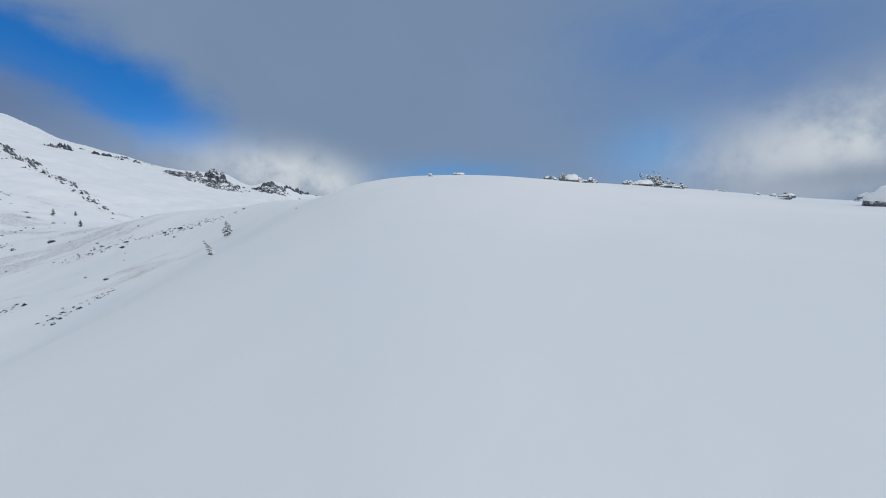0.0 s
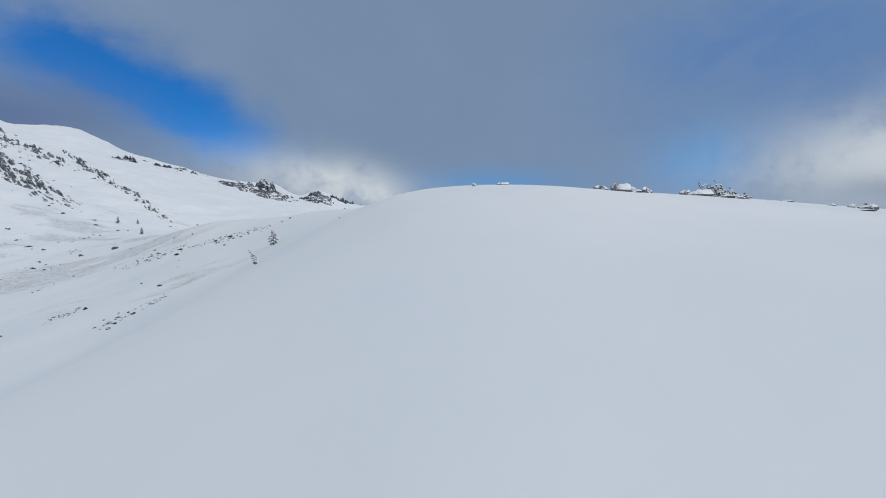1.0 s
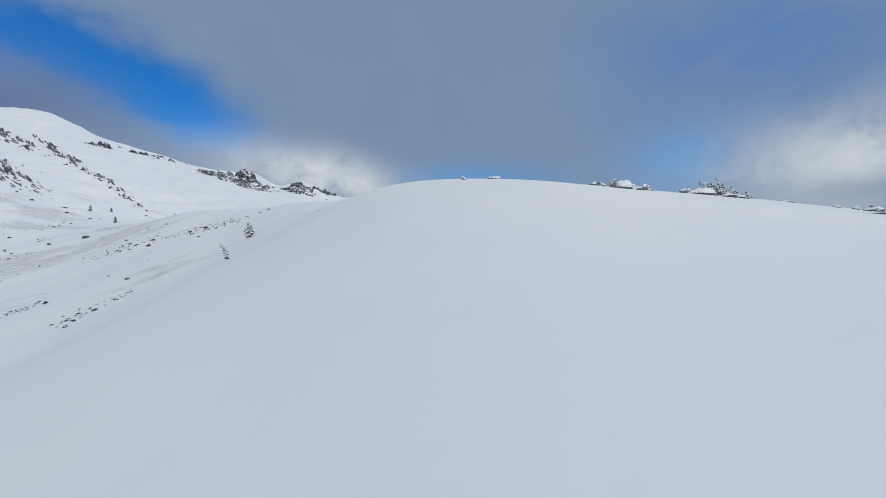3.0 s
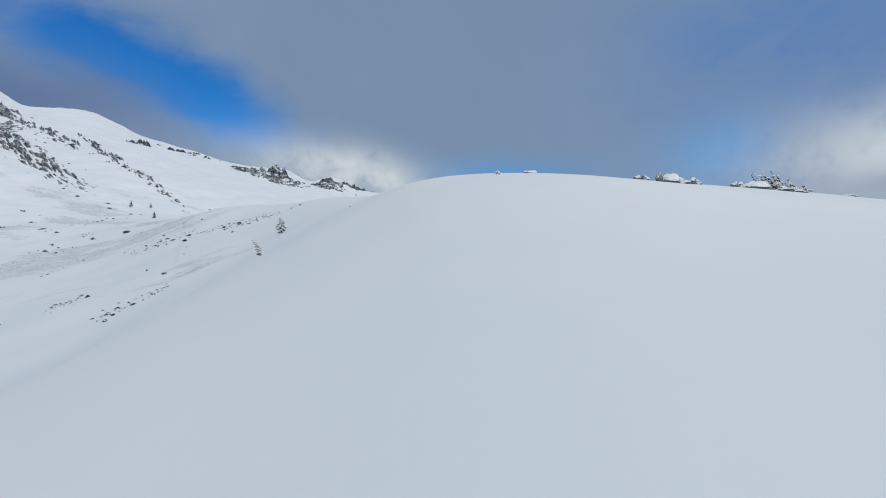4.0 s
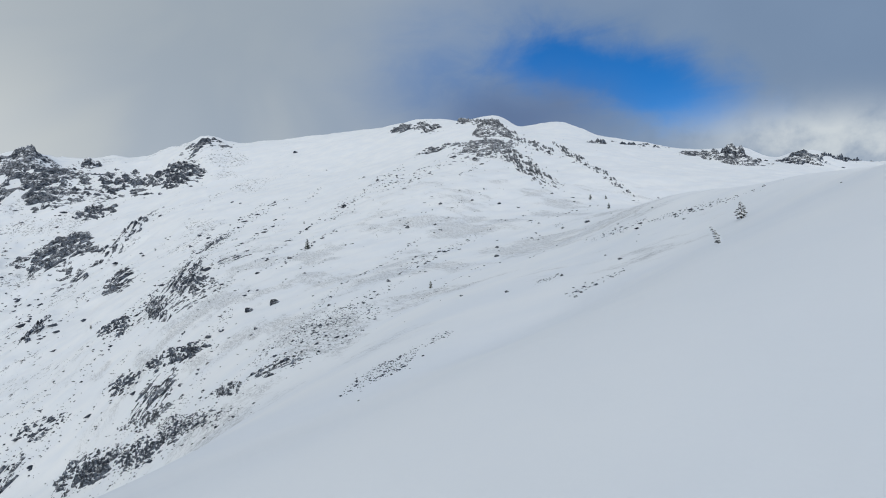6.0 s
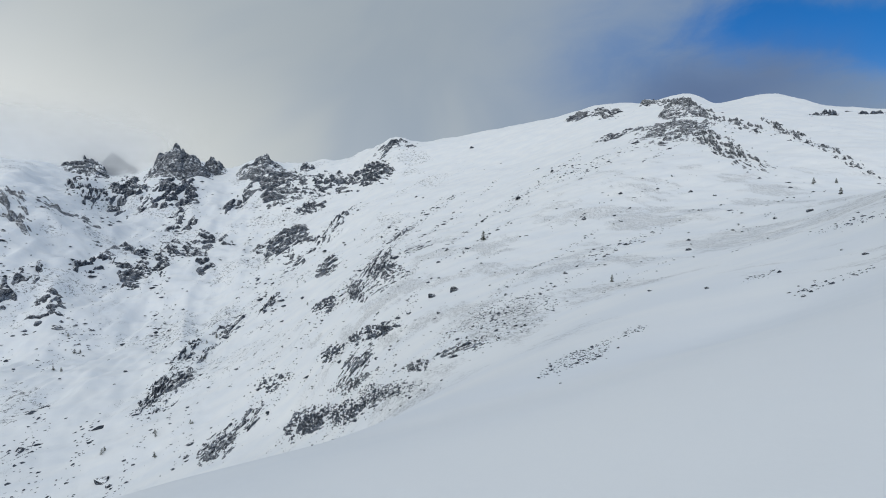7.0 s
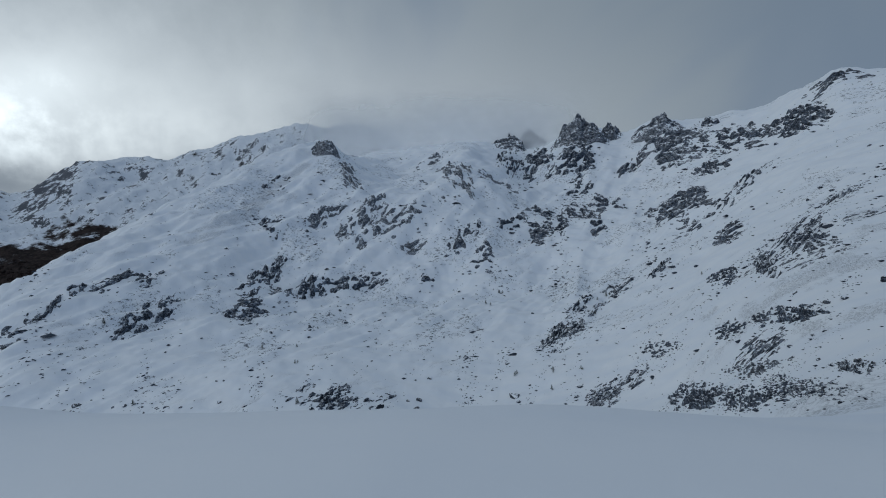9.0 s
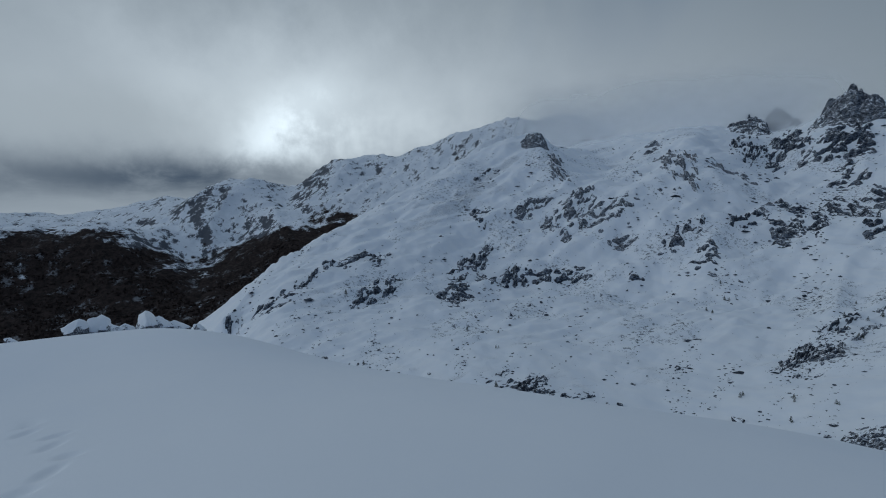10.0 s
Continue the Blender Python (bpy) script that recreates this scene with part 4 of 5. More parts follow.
# Single stones: bearing, distance, width
STONES = {
    "far_flank": [(83.07, 454, 4.81), (82.16, 436, 3.59), (83.98, 434, 3.59), (86.63, 747, 5.30), (86.67, 618, 4.37), (79.82, 569, 3.36), (79.01, 552, 3.26), (81.99, 604, 1.78), (82.75, 580, 1.71), (76.09, 493, 1.74), (76.33, 454, 1.61), (76.18, 250, 2.65), (76.58, 258, 1.52), (73.89, 243, 1.14), (67.47, 236, 1.11), (71.31, 343, 1.01), (69.70, 635, 2.26), (71.70, 631, 1.87), (73.12, 778, 7.42), (63.61, 308, 0.91), (66.46, 340, 1.00), (66.69, 336, 0.99), (61.41, 274, 0.96), (60.67, 267, 0.94), (61.10, 263, 0.92), (64.06, 259, 0.91), (64.60, 262, 0.77), (60.23, 247, 2.61), (64.28, 345, 1.22)],
    "mid_flank": [(56.35, 292, 2.74), (57.63, 294, 1.04), (58.06, 275, 0.97), (58.56, 276, 0.81), (57.30, 280, 0.98), (52.61, 300, 2.11), (49.44, 294, 2.41), (47.18, 286, 2.01), (42.56, 270, 0.95), (39.30, 176, 1.84), (41.96, 181, 1.26), (32.10, 369, 1.73), (32.41, 105, 0.48), (29.30, 71, 0.48), (33.64, 73, 0.25), (33.75, 66, 0.22), (36.88, 63, 0.29), (35.27, 55, 0.49), (47.44, 53, 0.54), (52.89, 64, 0.52), (52.44, 95, 0.44), (49.46, 133, 1.39), (42.49, 120, 0.42), (50.79, 114, 0.53), (48.93, 111, 0.51), (57.79, 123, 0.86), (56.18, 86, 0.50), (55.47, 69, 0.24), (39.41, 38, 0.29), (39.84, 44, 0.19)],
    "near_flank": [(38.68, 45, 0.20), (36.75, 44, 0.14), (60.42, 18, 0.10), (16.95, 39, 0.13), (22.52, 74, 0.42), (77.07, 185, 1.31), (74.38, 184, 0.87), (74.04, 189, 0.89), (74.58, 226, 1.06), (70.92, 137, 0.65), (68.90, 109, 0.90), (80.04, 175, 0.62), (79.20, 144, 0.68), (80.62, 144, 2.07), (81.97, 146, 1.57), (77.02, 122, 1.16), (82.15, 93, 0.79), (82.78, 119, 0.86), (84.51, 120, 1.17), (76.09, 54, 0.46), (78.62, 60, 0.44), (80.44, 72, 0.35), (79.98, 55, 0.47), (83.35, 72, 0.89), (84.44, 80, 0.60), (83.30, 64, 0.40), (76.32, 65, 0.39), (79.95, 63, 0.54), (82.77, 87, 0.32), (72.69, 84, 0.80), (71.61, 81, 0.58)],
    "valley": [(154.30, 345, 1.70), (154.39, 336, 1.66), (154.84, 324, 2.00), (158.26, 322, 1.20), (158.37, 308, 1.15), (155.11, 310, 1.54), (153.81, 309, 1.54), (152.34, 314, 1.17), (148.08, 283, 1.42), (147.38, 281, 1.41), (145.82, 262, 1.32), (151.81, 262, 1.66), (147.98, 254, 2.58), (160.51, 310, 4.64), (157.71, 297, 1.87), (155.23, 284, 1.43), (149.19, 369, 1.80), (147.99, 439, 1.59), (141.58, 372, 1.36), (151.35, 362, 1.33), (152.47, 385, 1.41), (126.27, 481, 2.91), (121.71, 334, 2.07), (125.01, 336, 1.25), (123.74, 258, 2.95), (118.16, 248, 0.95), (118.69, 230, 1.49), (126.52, 226, 1.76), (111.06, 231, 0.89), (105.36, 213, 2.46), (111.31, 234, 1.80)],
    "valley_high": [(143.72, 259, 2.29), (125.07, 227, 3.24), (147.12, 307, 1.14), (161.23, 358, 1.75), (163.06, 377, 1.38), (159.15, 404, 1.96), (151.41, 515, 1.84), (147.41, 498, 1.79), (107.84, 806, 2.86), (114.70, 709, 3.36), (105.14, 593, 2.83), (105.55, 604, 2.16), (127.50, 386, 1.42), (128.45, 367, 1.36), (130.06, 338, 1.68), (128.44, 296, 1.48), (130.71, 286, 1.43), (123.26, 504, 1.83), (120.37, 516, 2.49), (119.23, 448, 2.17), (116.94, 345, 1.28), (108.53, 499, 3.61), (107.01, 497, 3.59), (108.70, 458, 2.22), (111.84, 357, 1.75), (110.92, 389, 2.85), (109.02, 255, 0.97), (104.54, 262, 0.98)],
    "snowy": [(156.70, 293, 2.57), (113.12, 224, 5.51), (105.72, 200, 2.58)],
    "snowy8": [(77.83, 155, 2.95), (75.17, 152, 3.06), (98.21, 226, 2.81), (125.50, 215, 2.52), (119.13, 224, 2.32), (112.68, 216, 2.51)],
}
count = 0
for area, rows in STONES.items():
    for az, r, size in rows:
        p = spot(az, r)
        rnd = random.Random(count)
        stone = new("stone", BOULDERS[count % 6])
        label, kind_of = "small dark stone half sunk in the snow", "stone"
        if area.startswith("snowy"):
            label = "grey granite stone dusted with snow"
        stone.matrix_world = pose(p.x, p.y, p.z + 0.10 * size, rnd.uniform(-12, 12), rnd.uniform(-12, 12), rnd.uniform(0, 360)) @ Matrix.Diagonal((size * 1.25, size * 1.0, size * 1.0, 1))
        tagged(stone, label, kind_of, "stones of the " + area.split("_")[0])
        count += 1


def chip_cloud(name, points, sizes, seed, mat, flat=0.6):
    """Many small angular pieces as one mesh."""
    gen = np.random.default_rng(seed)
    base = np.array([(1, 0, 0), (-1, 0, 0), (0, 1, 0), (0, -1, 0), (0, 0, 1), (0, 0, -1)], float)
    faces = np.array([(0, 2, 4), (2, 1, 4), (1, 3, 4), (3, 0, 4), (2, 0, 5), (1, 2, 5), (3, 1, 5), (0, 3, 5)])
    k = len(points)
    v = base[None] * gen.uniform(0.55, 1.35, (k, 6, 1)) + gen.normal(0, 0.16, (k, 6, 3))
    turn = gen.uniform(0, 2 * math.pi, k)
    c, s = np.cos(turn)[:, None], np.sin(turn)[:, None]
    v[..., 0] *= 1.6
    v = np.stack([v[..., 0] * c - v[..., 1] * s, v[..., 0] * s + v[..., 1] * c, v[..., 2] * flat], -1)
    v = v * (0.5 * sizes)[:, None, None] + points[:, None, :]
    f = faces[None] + 6 * np.arange(k)[:, None, None]
    return mesh_of(name, v.reshape(-1, 3).tolist(), f.reshape(-1, 3).tolist(), mat)


def lay(x, y, lift=0.0):
    return np.stack([x, y, land(x, y) + lift], -1)


def build_scree():
    gen = np.random.default_rng(11)
    for x0, y0, ax, ay, bx, by, tall, solid in PATCHES:
        r = math.hypot(x0, y0)
        size = 0.0030 * r
        area = math.pi * math.hypot(ax, ay) * math.hypot(bx, by)
        k = int(np.clip(area * solid * 0.20 / size**2, 25, 900))
        a, q = gen.uniform(0, 2 * math.pi, k), np.sqrt(gen.uniform(0, 1, k))
        s, t = q * np.cos(a), q * np.sin(a)
        x, y = x0 + s * ax + t * bx, y0 + s * ay + t * by
        sizes = size * np.exp(gen.normal(-0.35, 0.55, k))
        ob = new("stone_patch", chip_cloud("stone_patch", lay(x, y), sizes, k, CHIPS))
        tagged(ob, "patch of small grey stones showing through thin snow", "stones", kind="stuff")
    xs, ys, rr = [], [], []
    for rows in OUTCROPS.values():
        for x0, y0, ax, ay, bx, by, tall, solid in rows:
            k = int(np.clip(0.75 * (math.hypot(ax, ay) + math.hypot(bx, by)) / (0.0019 * math.hypot(x0, y0)), 14, 170))
            a, q = gen.uniform(0, 2 * math.pi, k), 0.55 + np.abs(gen.normal(0, 0.5, k))
            xs.append(x0 + q * np.cos(a) * ax + q * np.sin(a) * bx)
            ys.append(y0 + q * np.cos(a) * ay + q * np.sin(a) * by)
            rr.append(np.full(k, math.hypot(x0, y0)))
    x, y, r = np.concatenate(xs), np.concatenate(ys), np.concatenate(rr)
    ob = new("rubble", chip_cloud("rubble", lay(x, y), 0.0021 * r * np.exp(gen.normal(0, 0.6, len(r))), 31, CHIPS, 0.5))
    tagged(ob, "broken rock lying in the snow round the outcrops", "rubble", kind="stuff")
    for name, lo, hi, near, far, count, label in (
            ("flank_stones", 34, 98, 80, 520, 4600, "dark stones scattered over the snowy flank"),
            ("valley_stones", 92, 170, 190, 1100, 4400, "dark stones and dwarf shrubs dotting the snowy valley")):
        az, r = gen.uniform(lo, hi, 7 * count), np.exp(gen.uniform(math.log(near), math.log(far), 7 * count))
        x, y = -np.sin(np.radians(az)) * r, np.cos(np.radians(az)) * r
        # in streaks that climb across the slope
        climb = np.log(r)
        clump = fbm((az + (20 if lo < 60 else 7) * climb) / 5, climb / 0.5 + 0.04 * az, 4, 0.62)
        chosen = np.nonzero(gen.uniform(0, 1, len(x)) < np.clip(clump * 3.2 - 0.45, 0.015, 1) * 0.6 * np.clip((az - 36) / 28, 0.08, 1))[0][:count]
        x, y, r = x[chosen], y[chosen], r[chosen]
        sizes = np.where(r < 140, 0.0019, 0.0025) * r * np.exp(gen.normal(-0.05, 0.6, len(r)))
        ob = new(name, chip_cloud(name, lay(x, y, 0.0), sizes, 5, CHIPS, 0.5))
        tagged(ob, label, "stones", kind="stuff")


build_scree()


def clumps(name, places, sizes, seed, mat, droop=0.0):
    """Tufts of needles, or snow on them: short rough blobs set along the boughs."""
    gen = np.random.default_rng(seed)
    ico = bmesh.new()
    bmesh.ops.create_icosphere(ico, subdivisions=1, radius=0.5)
    base, faces = np.array([v.co[:] for v in ico.verts]), np.array([[v.index for v in f.verts] for f in ico.faces])
    ico.free()
    k = len(places)
    v = base[None] * gen.uniform(0.6, 1.4, (k, len(base), 1)) * np.asarray(sizes)[:, None, :] + np.asarray(places)[:, None, :]
    f = faces[None] + len(base) * np.arange(k)[:, None, None]
    return mesh_of(name, v.reshape(-1, 3).tolist(), f.reshape(-1, 3).tolist(), mat, False)


def tube(name, paths, mat, sides=5):
    """Tapered round stems along lists of (point, radius)."""
    verts, faces = [], []
    for path in paths:
        for k, (p, rad) in enumerate(path):
            start = len(verts)
            for s in range(sides):
                a = 2 * math.pi * s / sides
                verts.append((p[0] + rad * math.cos(a), p[1] + rad * math.sin(a), p[2] + 0.3 * rad * math.sin(2 * a)))
            if k:
                for s in range(sides):
                    faces.append((start - sides + s, start - sides + (s + 1) % sides, start + (s + 1) % sides, start + s))
    return mesh_of(name, verts, faces, mat, True)


def spruce(seed, boughs, snow_share, lean=0.0, rime=1.0, broad=0.27):
    """A stunted mountain spruce 1 m tall at its base: trunk, crown of drooping boughs, and the snow on them."""
    rnd = random.Random(seed)
    top = new("mountain_spruce")
    stem = [((lean * (k / 6) ** 1.5, 0.02 * math.sin(k), k / 6 - 0.05), 0.035 * (1 - k / 6.6)) for k in range(7)]
    needles, nsize, snow, ssize, limbs = [], [], [], [], [stem]
    for b in range(boughs):
        h = 0.06 + 0.9 * (b / boughs) ** 0.9
        reach = (broad * (1 - h) ** 0.8 + 0.04) * rnd.uniform(0.55, 1.25)
        a = b * 2.4 + rnd.uniform(-0.5, 0.5)
        x0 = lean * h**1.5
        tip = (x0 + reach * math.cos(a), reach * math.sin(a), h - 0.25 * reach)
        limbs.append([((x0, 0, h), 0.012), (tip, 0.004)])
        for q in (0.35, 0.65, 0.95):
            place = (x0 + (tip[0] - x0) * q, tip[1] * q, h - 0.25 * reach * q * q + rnd.uniform(-0.01, 0.02))
            w = 0.105 * (1.15 - h) * rnd.uniform(0.7, 1.3) + 0.02
            needles.append(place)
            nsize.append((w * 1.3, w * 1.3, w * 0.75))
            if rnd.random() < snow_share:
                snow.append((place[0], place[1], place[2] + 0.33 * w / rime))
                ssize.append((w * 1.25 * rime, w * 1.25 * rime, w * 0.5 * rime))
    part("trunk", tube("trunk", limbs, BARK), top)
    part("crown", clumps("crown", needles, nsize, seed, RIME_NEEDLES if rime > 1 else NEEDLES), top, "dark needles stiff with rime")
    tagged(part("snow_cover", clumps("snow_cover", snow, ssize, seed + 1, FRESH), top, "snow lying on the boughs"), kind="stuff")
    return tagged(top, "stunted dark spruce dusted with snow on the slope", "spruce", "spruces in the snow")


SPRUCES = [spruce(3, 26, 0.35), spruce(5, 30, 0.45, 0.06), spruce(8, 24, 0.3, -0.05)]
RIMED = [spruce(12, 24, 0.85, -0.10, 1.3, 0.40), spruce(14, 18, 0.85, -0.42, 1.35, 0.20)]
tagged(RIMED[0], "small broad spruce plastered with rime on open snow", "spruce")
tagged(RIMED[1], "thin wind-bent spruce plastered with rime on open snow", "spruce")
# Trees: bearing, distance, height
TREES = {
    "v10": [(139.30, 326, 2.42), (157.59, 417, 4.53), (155.96, 291, 3.29), (145.01, 303, 1.88), (143.10, 343, 3.38), (139.34, 291, 2.18), (139.73, 229, 3.53), (136.80, 370, 2.27), (116.49, 439, 3.74), (114.85, 486, 4.12), (115.26, 516, 3.73), (113.11, 249, 2.85), (108.54, 246, 2.49), (105.26, 239, 2.11), (108.67, 222, 2.85), (103.98, 356, 3.48), (103.44, 401, 2.92), (105.12, 399, 2.90), (104.34, 466, 2.81), (102.48, 420, 4.07)],
    "v8": [(139.63, 291, 2.54), (114.43, 486, 2.94), (115.93, 422, 3.07), (108.50, 243, 1.84), (105.05, 238, 1.50), (112.87, 252, 2.24), (103.65, 357, 2.17), (102.10, 421, 2.54), (92.73, 338, 2.43)],
    "f5": [(72.22, 359, 2.11), (71.78, 255, 5.40), (56.96, 93, 1.41), (39.13, 328, 3.85), (37.48, 335, 2.75), (37.12, 282, 3.30), (25.9, 32, 0.95), (24.2, 50, 1.5)],
}
placed = {}
for area, rows in TREES.items():
    for k, (az, r, tall) in enumerate(rows):
        p = spot(az, r)
        model = RIMED[int(r < 45)] if r < 60 else SPRUCES[(k + len(area)) % 3]
        if model.name not in placed:
            model.matrix_basis = pose(p.x, p.y, p.z, 0, 0, az if r < 60 else 57 * k) @ Matrix.Diagonal((tall, tall, tall, 1))
            placed[model.name] = tall
        else:
            ratio = tall / placed[model.name]
            copy_thing(model, pose(p.x, p.y, p.z, 0, 0, 57 * k) @ Matrix.Diagonal((ratio, ratio, ratio, 1)))

# ---------------------------------------------------------------- rocks and dwarf pine on the near snow
def set_boulder(az, r, wide, tall, k, snowy=True, turn=0.0, sink=0.30, label="", group="rocks along the near snow crest"):
    """One near boulder, so wide and tall, sunk a little into the snow."""
    p = spot(az, r)
    rock, cap = SNOWED[k % 4]
    top = new("snowy_boulder" if snowy else "boulder")
    part("rock", rock, top)
    if snowy:
        part("snow_cap", cap, top, "smooth cap of fresh snow")
    top.matrix_basis = pose(p.x, p.y, p.z + (0.36 - sink) * tall, 0, 0, az + turn) @ Matrix.Diagonal((wide, wide * 0.8, tall / 0.72, 1))
    return tagged(top, label or "grey granite boulder plastered with wind-blown snow", "boulder", group)


# on the crest of the dome
SLAB = "low dark granite slab on the snowy crest"
set_boulder(-14.0, 24.2, 0.36, 0.74, 0, False, 20, 0.30, "upright dark granite block on the snowy crest")
set_boulder(-15.0, 24.6, 0.85, 0.60, 1, True, 5)
set_boulder(-16.1, 24.8, 0.80, 0.48, 3, True, 40)
set_boulder(-17.4, 25.6, 0.60, 0.52, 3, True, 70)
set_boulder(-13.1, 25.6, 0.50, 0.46, 3, False, 10, 0.34, SLAB)
set_boulder(-12.3, 26.0, 0.42, 0.40, 0, False, 60, 0.34, SLAB)
set_boulder(-20.9, 27.6, 0.42, 0.46, 0, False, 45, 0.30, SLAB)
set_boulder(-21.5, 28.0, 0.45, 0.40, 2, True, 45)
set_boulder(-22.7, 28.4, 1.20, 0.55, 1, True, 15)
set_boulder(-24.5, 29.0, 1.30, 0.42, 2, False, 0, 0.30, SLAB)
set_boulder(-25.9, 29.6, 0.80, 0.40, 3, True, 0)
set_boulder(-30.0, 33.0, 0.70, 0.22, 3, False, 0, 0.30, SLAB)
set_boulder(-33.3, 31.0, 0.40, 0.26, 3, True, 0)
set_boulder(-34.6, 31.2, 0.35, 0.34, 1, False, 0, 0.30, SLAB)
set_boulder(-35.6, 31.0, 0.95, 0.40, 0, False, 30, 0.30, SLAB)
set_boulder(-35.2, 27.0, 1.00, 0.16, 2, False, 0, 0.30, SLAB)
set_boulder(-43.2, 24.4, 1.80, 1.35, 1, True, 0, 0.30, "big brown granite boulder under a thick snow cap")
set_boulder(-41.6, 31.0, 1.10, 0.75, 2, True, 0)
set_boulder(1.3, 27.5, 0.34, 0.34, 3, True, 0)
set_boulder(-1.5, 27.5, 0.30, 0.30, 0, False, 40, 0.34, "small dark granite stone on the snowy crest")
set_boulder(-2.1, 27.8, 0.66, 0.26, 1, True, 0, 0.36)
# on the lip above the valley
LIP = "rocks along the lip above the valley"
set_boulder(184.9, 31.6, 1.45, 1.35, 0, True, 10, 0.28, "flat dark granite boulder under a snow slab", LIP)
set_boulder(183.1, 32.0, 1.70, 1.50, 1, True, 0, 0.30, "granite boulder rounded over with wind-packed snow", LIP)
set_boulder(181.9, 31.8, 1.60, 1.05, 3, True, 60, 0.32, "granite boulder rounded over with wind-packed snow", LIP)
set_boulder(180.6, 32.4, 1.20, 0.90, 2, False, 30, 0.36, "dark granite block in the hollow of the lip", LIP)
set_boulder(178.6, 32.0, 1.75, 1.55, 1, True, 70, 0.28, "tall granite boulder crusted all over with snow", LIP)
set_boulder(177.4, 32.2, 1.60, 1.40, 3, True, 10, 0.28, "tall granite boulder crusted all over with snow", LIP)
set_boulder(176.0, 32.4, 1.80, 1.10, 3, True, 30, 0.34, "granite boulder rounded over with wind-packed snow", LIP)
set_boulder(173.8, 31.6, 0.80, 0.80, 3, True, 0, 0.30, "", LIP)
set_boulder(189.5, 32.4, 0.60, 0.50, 3, True, 0, 0.30, "", LIP)


def dwarf_pine(az, r, wide, tall, seed, limb_count):
    """A low mountain pine combed over by the wind: thin limbs that lean one way out of the snow, short needles along them, and some snow."""
    rnd = random.Random(seed)
    p = spot(az, r)
    top = new("dwarf_pine")
    limbs, tufts, tsize, snow, ssize = [], [], [], [], []
    for k in range(limb_count):
        foot = Vector((rnd.uniform(-0.42, 0.42) * wide, rnd.uniform(-0.25, 0.25) * wide, -0.04))
        up = tall * rnd.uniform(0.25, 1.0) ** 1.3
        tip = foot + Vector((-rnd.uniform(0.1, 0.75) * up - 0.04, rnd.uniform(-0.3, 0.3) * up, up))
        mid = foot.lerp(tip, 0.5) + Vector((0.10 * up, 0, -0.08 * up))
        limbs.append([(foot[:], 0.016), (mid[:], 0.012), (tip[:], 0.005)])
        for q in np.linspace(0.15, 1.0, 9):
            at = foot.lerp(mid, q * 2) if q < 0.5 else mid.lerp(tip, q * 2 - 1)
            side = Vector((rnd.uniform(-1, 0.6), rnd.uniform(-1, 1), rnd.uniform(-0.2, 1))) * rnd.uniform(0.04, 0.10)
            limbs.append([(at[:], 0.007), ((at + side)[:], 0.003)])
            w = rnd.uniform(0.03, 0.065)
            tufts.append((at + side * 0.7)[:])
            tsize.append((w * 1.7, w, w * 1.2))
            if rnd.random() < 0.55:
                snow.append((at.x, at.y, at.z + 0.6 * w))
                ssize.append((w * 2.4, w * 1.8, w * 1.1))
    part("limbs", tube("limbs", limbs, BARK), top)
    part("needles", clumps("needles", tufts, tsize, seed, TWIG), top, "yellowish green needle tufts")
    tagged(part("snow_cover", clumps("snow_cover", snow, ssize, seed + 3, FRESH), top, "snow caught in the branches"), kind="stuff")
    top.matrix_basis = pose(p.x, p.y, p.z, 0, 0, az)
    return tagged(top, "low yellowish dwarf pine poking out of the crest snow", "dwarf pine", "dwarf pines on the crest")


dwarf_pine(-24.1, 28.8, 1.00, 0.80, 41, 26)
dwarf_pine(-25.0, 29.3, 0.70, 0.50, 42, 12)
dwarf_pine(-26.1, 29.6, 0.55, 0.66, 43, 8)
dwarf_pine(-26.8, 30.2, 0.50, 0.40, 44, 7)
dwarf_pine(-21.9, 29.8, 0.55, 0.34, 45, 6)
dwarf_pine(-36.0, 31.2, 0.55, 0.36, 46, 7)


# ---------------------------------------------------------------- far woods
def build_woods():
    """Leafless forest on the far slopes below the treeline."""
    gen = np.random.default_rng(21)
    k = 9000
    az, r = gen.uniform(158, 194, k), gen.uniform(1500, 2750, k)
    x, y = -np.sin(np.radians(az)) * r, np.cos(np.radians(az)) * r
    z = land(x, y)
    line = along(TREELINE, az)[1]
    keep = z + 60 * fbm(x / 160, y / 160, 4) < line - 70
    keep &= fbm(x / 240 + 3, y / 240, 4) < 0.42
    x, y, z, r = x[keep], y[keep], z[keep], r[keep]
    sizes = gen.uniform(4, 8, len(x))
    ob = new("leafless_forest", chip_cloud("leafless_forest", np.stack([x, y, z + 2.0], -1), sizes, 22, WOODS, 1.5))
    tagged(ob, "dark leafless forest on the lower mountain slopes", "forest", kind="stuff")


build_woods()


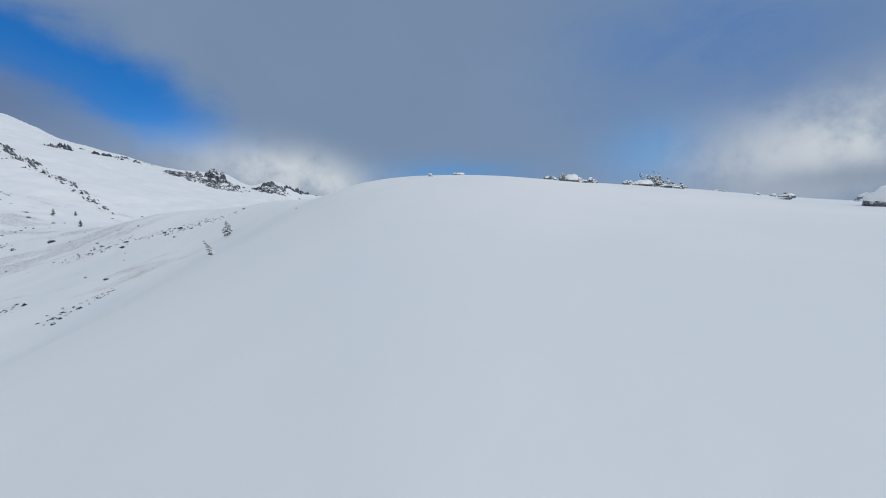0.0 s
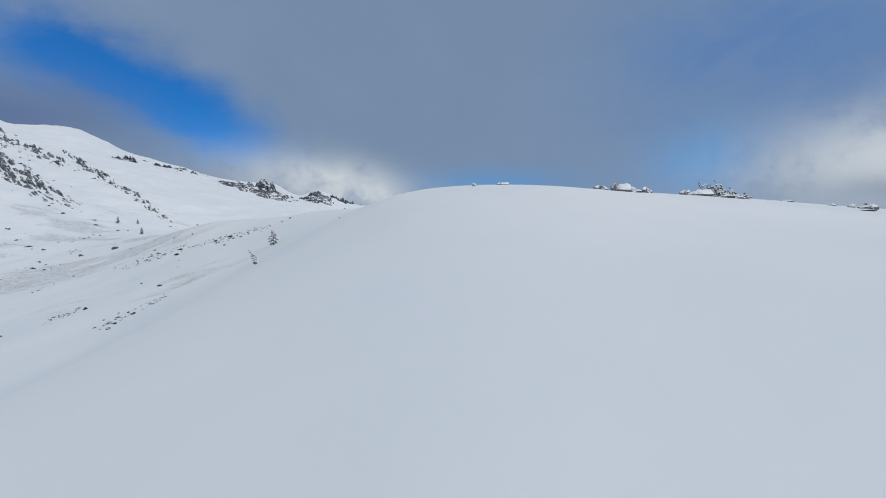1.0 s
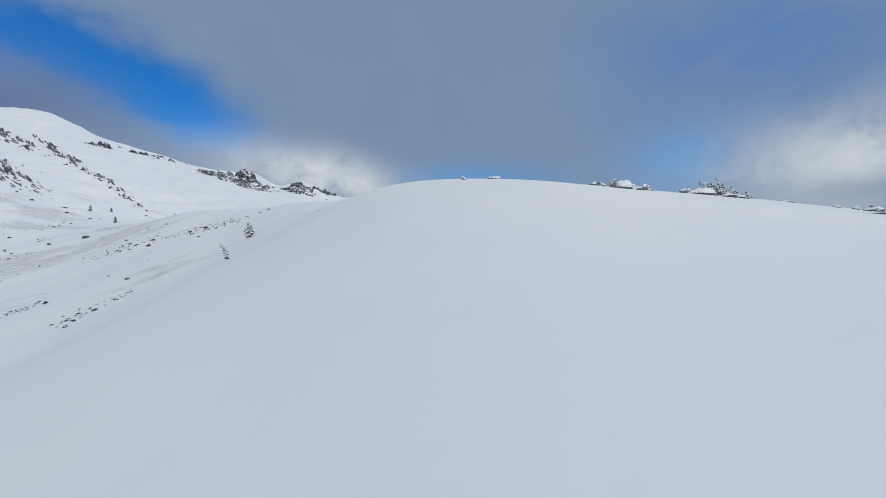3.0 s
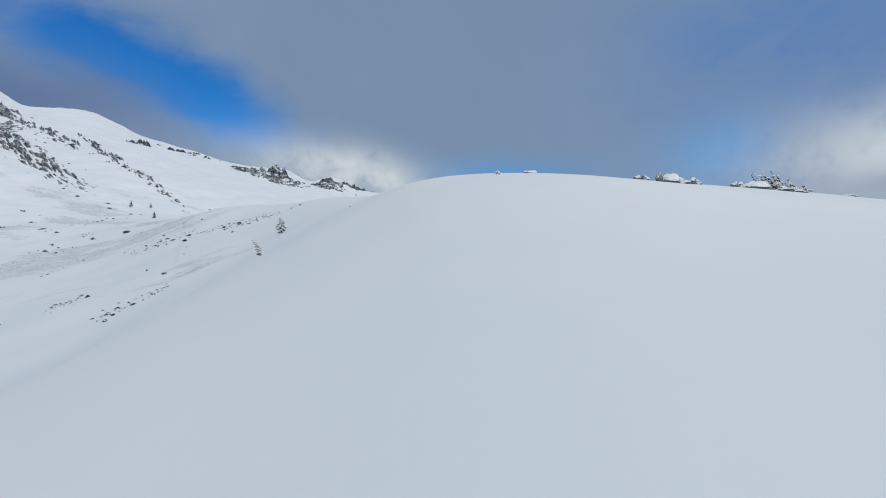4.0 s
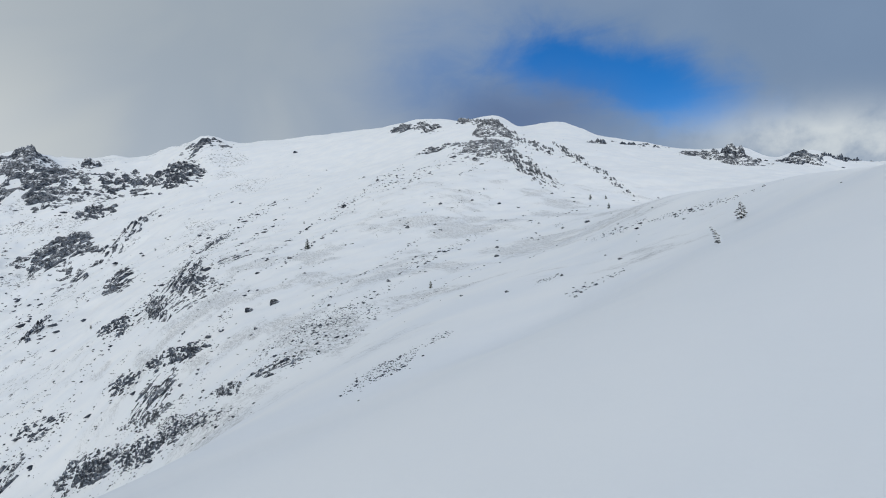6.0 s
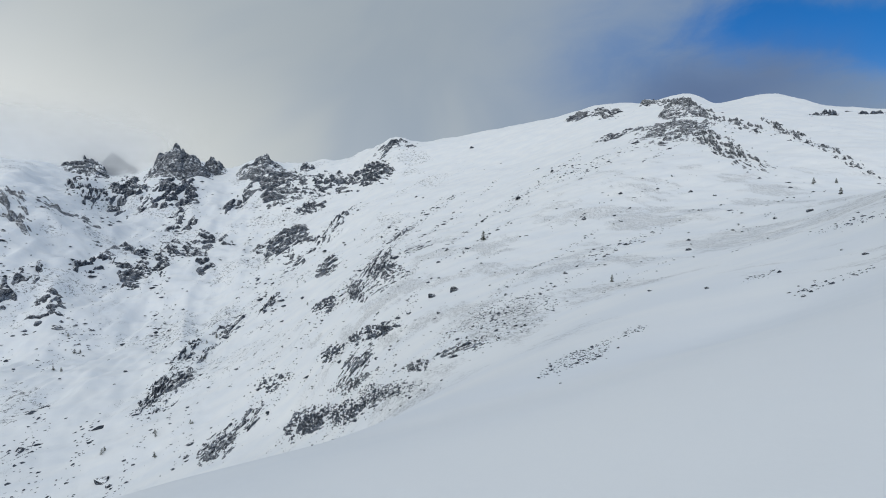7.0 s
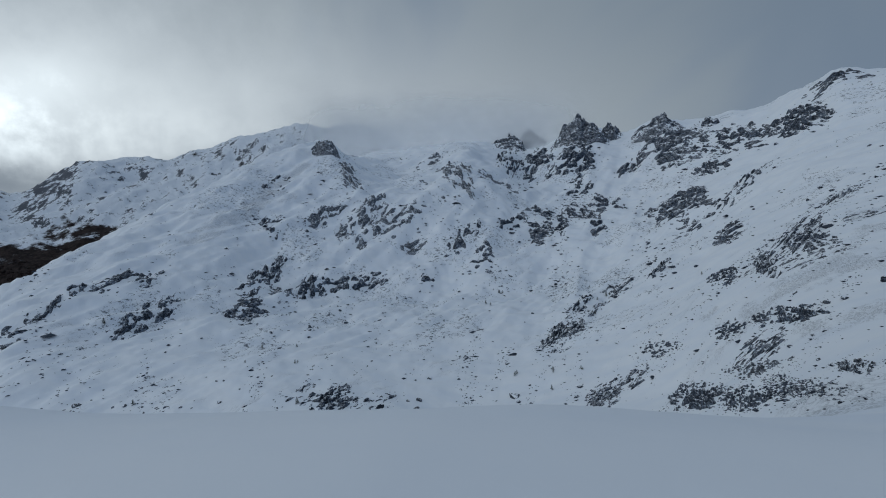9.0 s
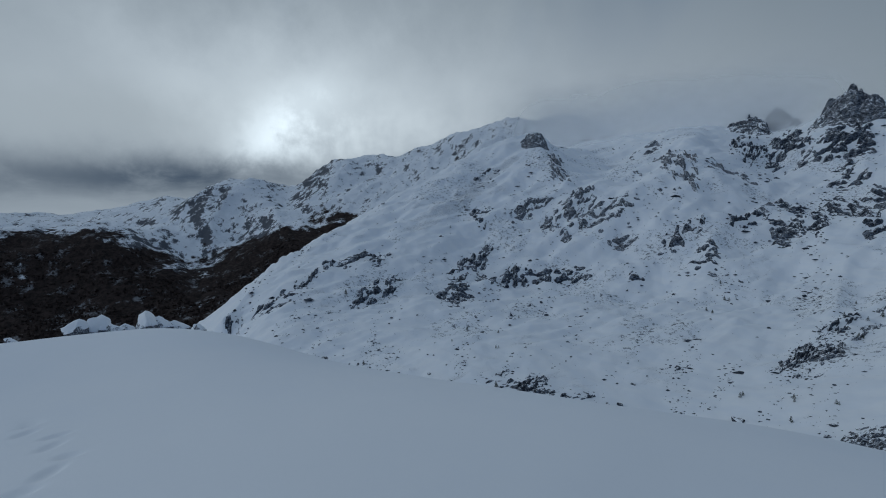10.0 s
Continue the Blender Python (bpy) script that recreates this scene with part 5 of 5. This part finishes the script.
# ---------------------------------------------------------------- cloud on the crests
def cloud_material():
    m = bpy.data.materials.new("cloud")
    m.use_nodes = True
    n = Nodes(m.node_tree)
    where = n.add("ShaderNodeTexCoord").outputs["Object"]
    thick = n.add("ShaderNodeAttribute", attribute_name="thick").outputs["Fac"]
    wisp = n.noise(n.mapping(where, (1, 1, 1.6)), 0.0035, 4, 0.5, 0.3)
    fac = n.math("MULTIPLY", thick, n.ramp(wisp, 0.25, 0.65, 0.7, 1.0), clamp=True)
    white = n.add("ShaderNodeBsdfDiffuse")
    white.inputs[0].default_value = (0.93, 0.94, 0.95, 1)
    lit = n.add("ShaderNodeBsdfTranslucent")
    lit.inputs[0].default_value = (0.93, 0.94, 0.95, 1)
    both, mix = n.add("ShaderNodeMixShader"), n.add("ShaderNodeMixShader")
    both.inputs[0].default_value = 0.5
    n.link(white.outputs[0], both.inputs[1])
    n.link(lit.outputs[0], both.inputs[2])
    n.link(fac, mix.inputs[0])
    n.link(n.add("ShaderNodeBsdfTransparent").outputs[0], mix.inputs[1])
    n.link(both.outputs[0], mix.inputs[2])
    n.link(mix.outputs[0], n.add("ShaderNodeOutputMaterial").inputs[0])
    return m


CLOUD = cloud_material()


def cloud_layer(az0, az1, r, low, high, dense, seed):
    """One soft layer of the cloud that hangs on the crests; its lower edge thins out."""
    az, el = np.meshgrid(np.linspace(az0, az1, 120), np.linspace(low, high, 50))
    wave = fbm(az / 8 + seed, el / 4, 4)
    rr = r * (1 + 0.004 * (az - az0))
    x, y, z = -np.sin(np.radians(az)) * rr, np.cos(np.radians(az)) * rr, rr * np.tan(np.radians(el))

    def ease(v):
        v = np.clip(v, 0, 1)
        return v * v * v * (v * (v * 6 - 15) + 10)

    side = ease((az - az0) / 11) * ease((az1 - az) / 14)
    thick = dense * side * ease((el - low + 1.4 * wave) / 3.6) * ease((high - el + 1.0 * wave) / 9.0) * ease((high - el) / 4)
    ob = sheet("cloud_bank", x, y, z, CLOUD, {"thick": thick}, False)
    ob.visible_shadow = False
    return tagged(ob, "soft grey cloud hanging on the mountain crest", "cloud", kind="structure")


cloud_layer(101, 143, 1130, 3.4, 14.5, 0.78, 3)
cloud_layer(103, 141, 1230, 3.2, 14.0, 0.86, 9)
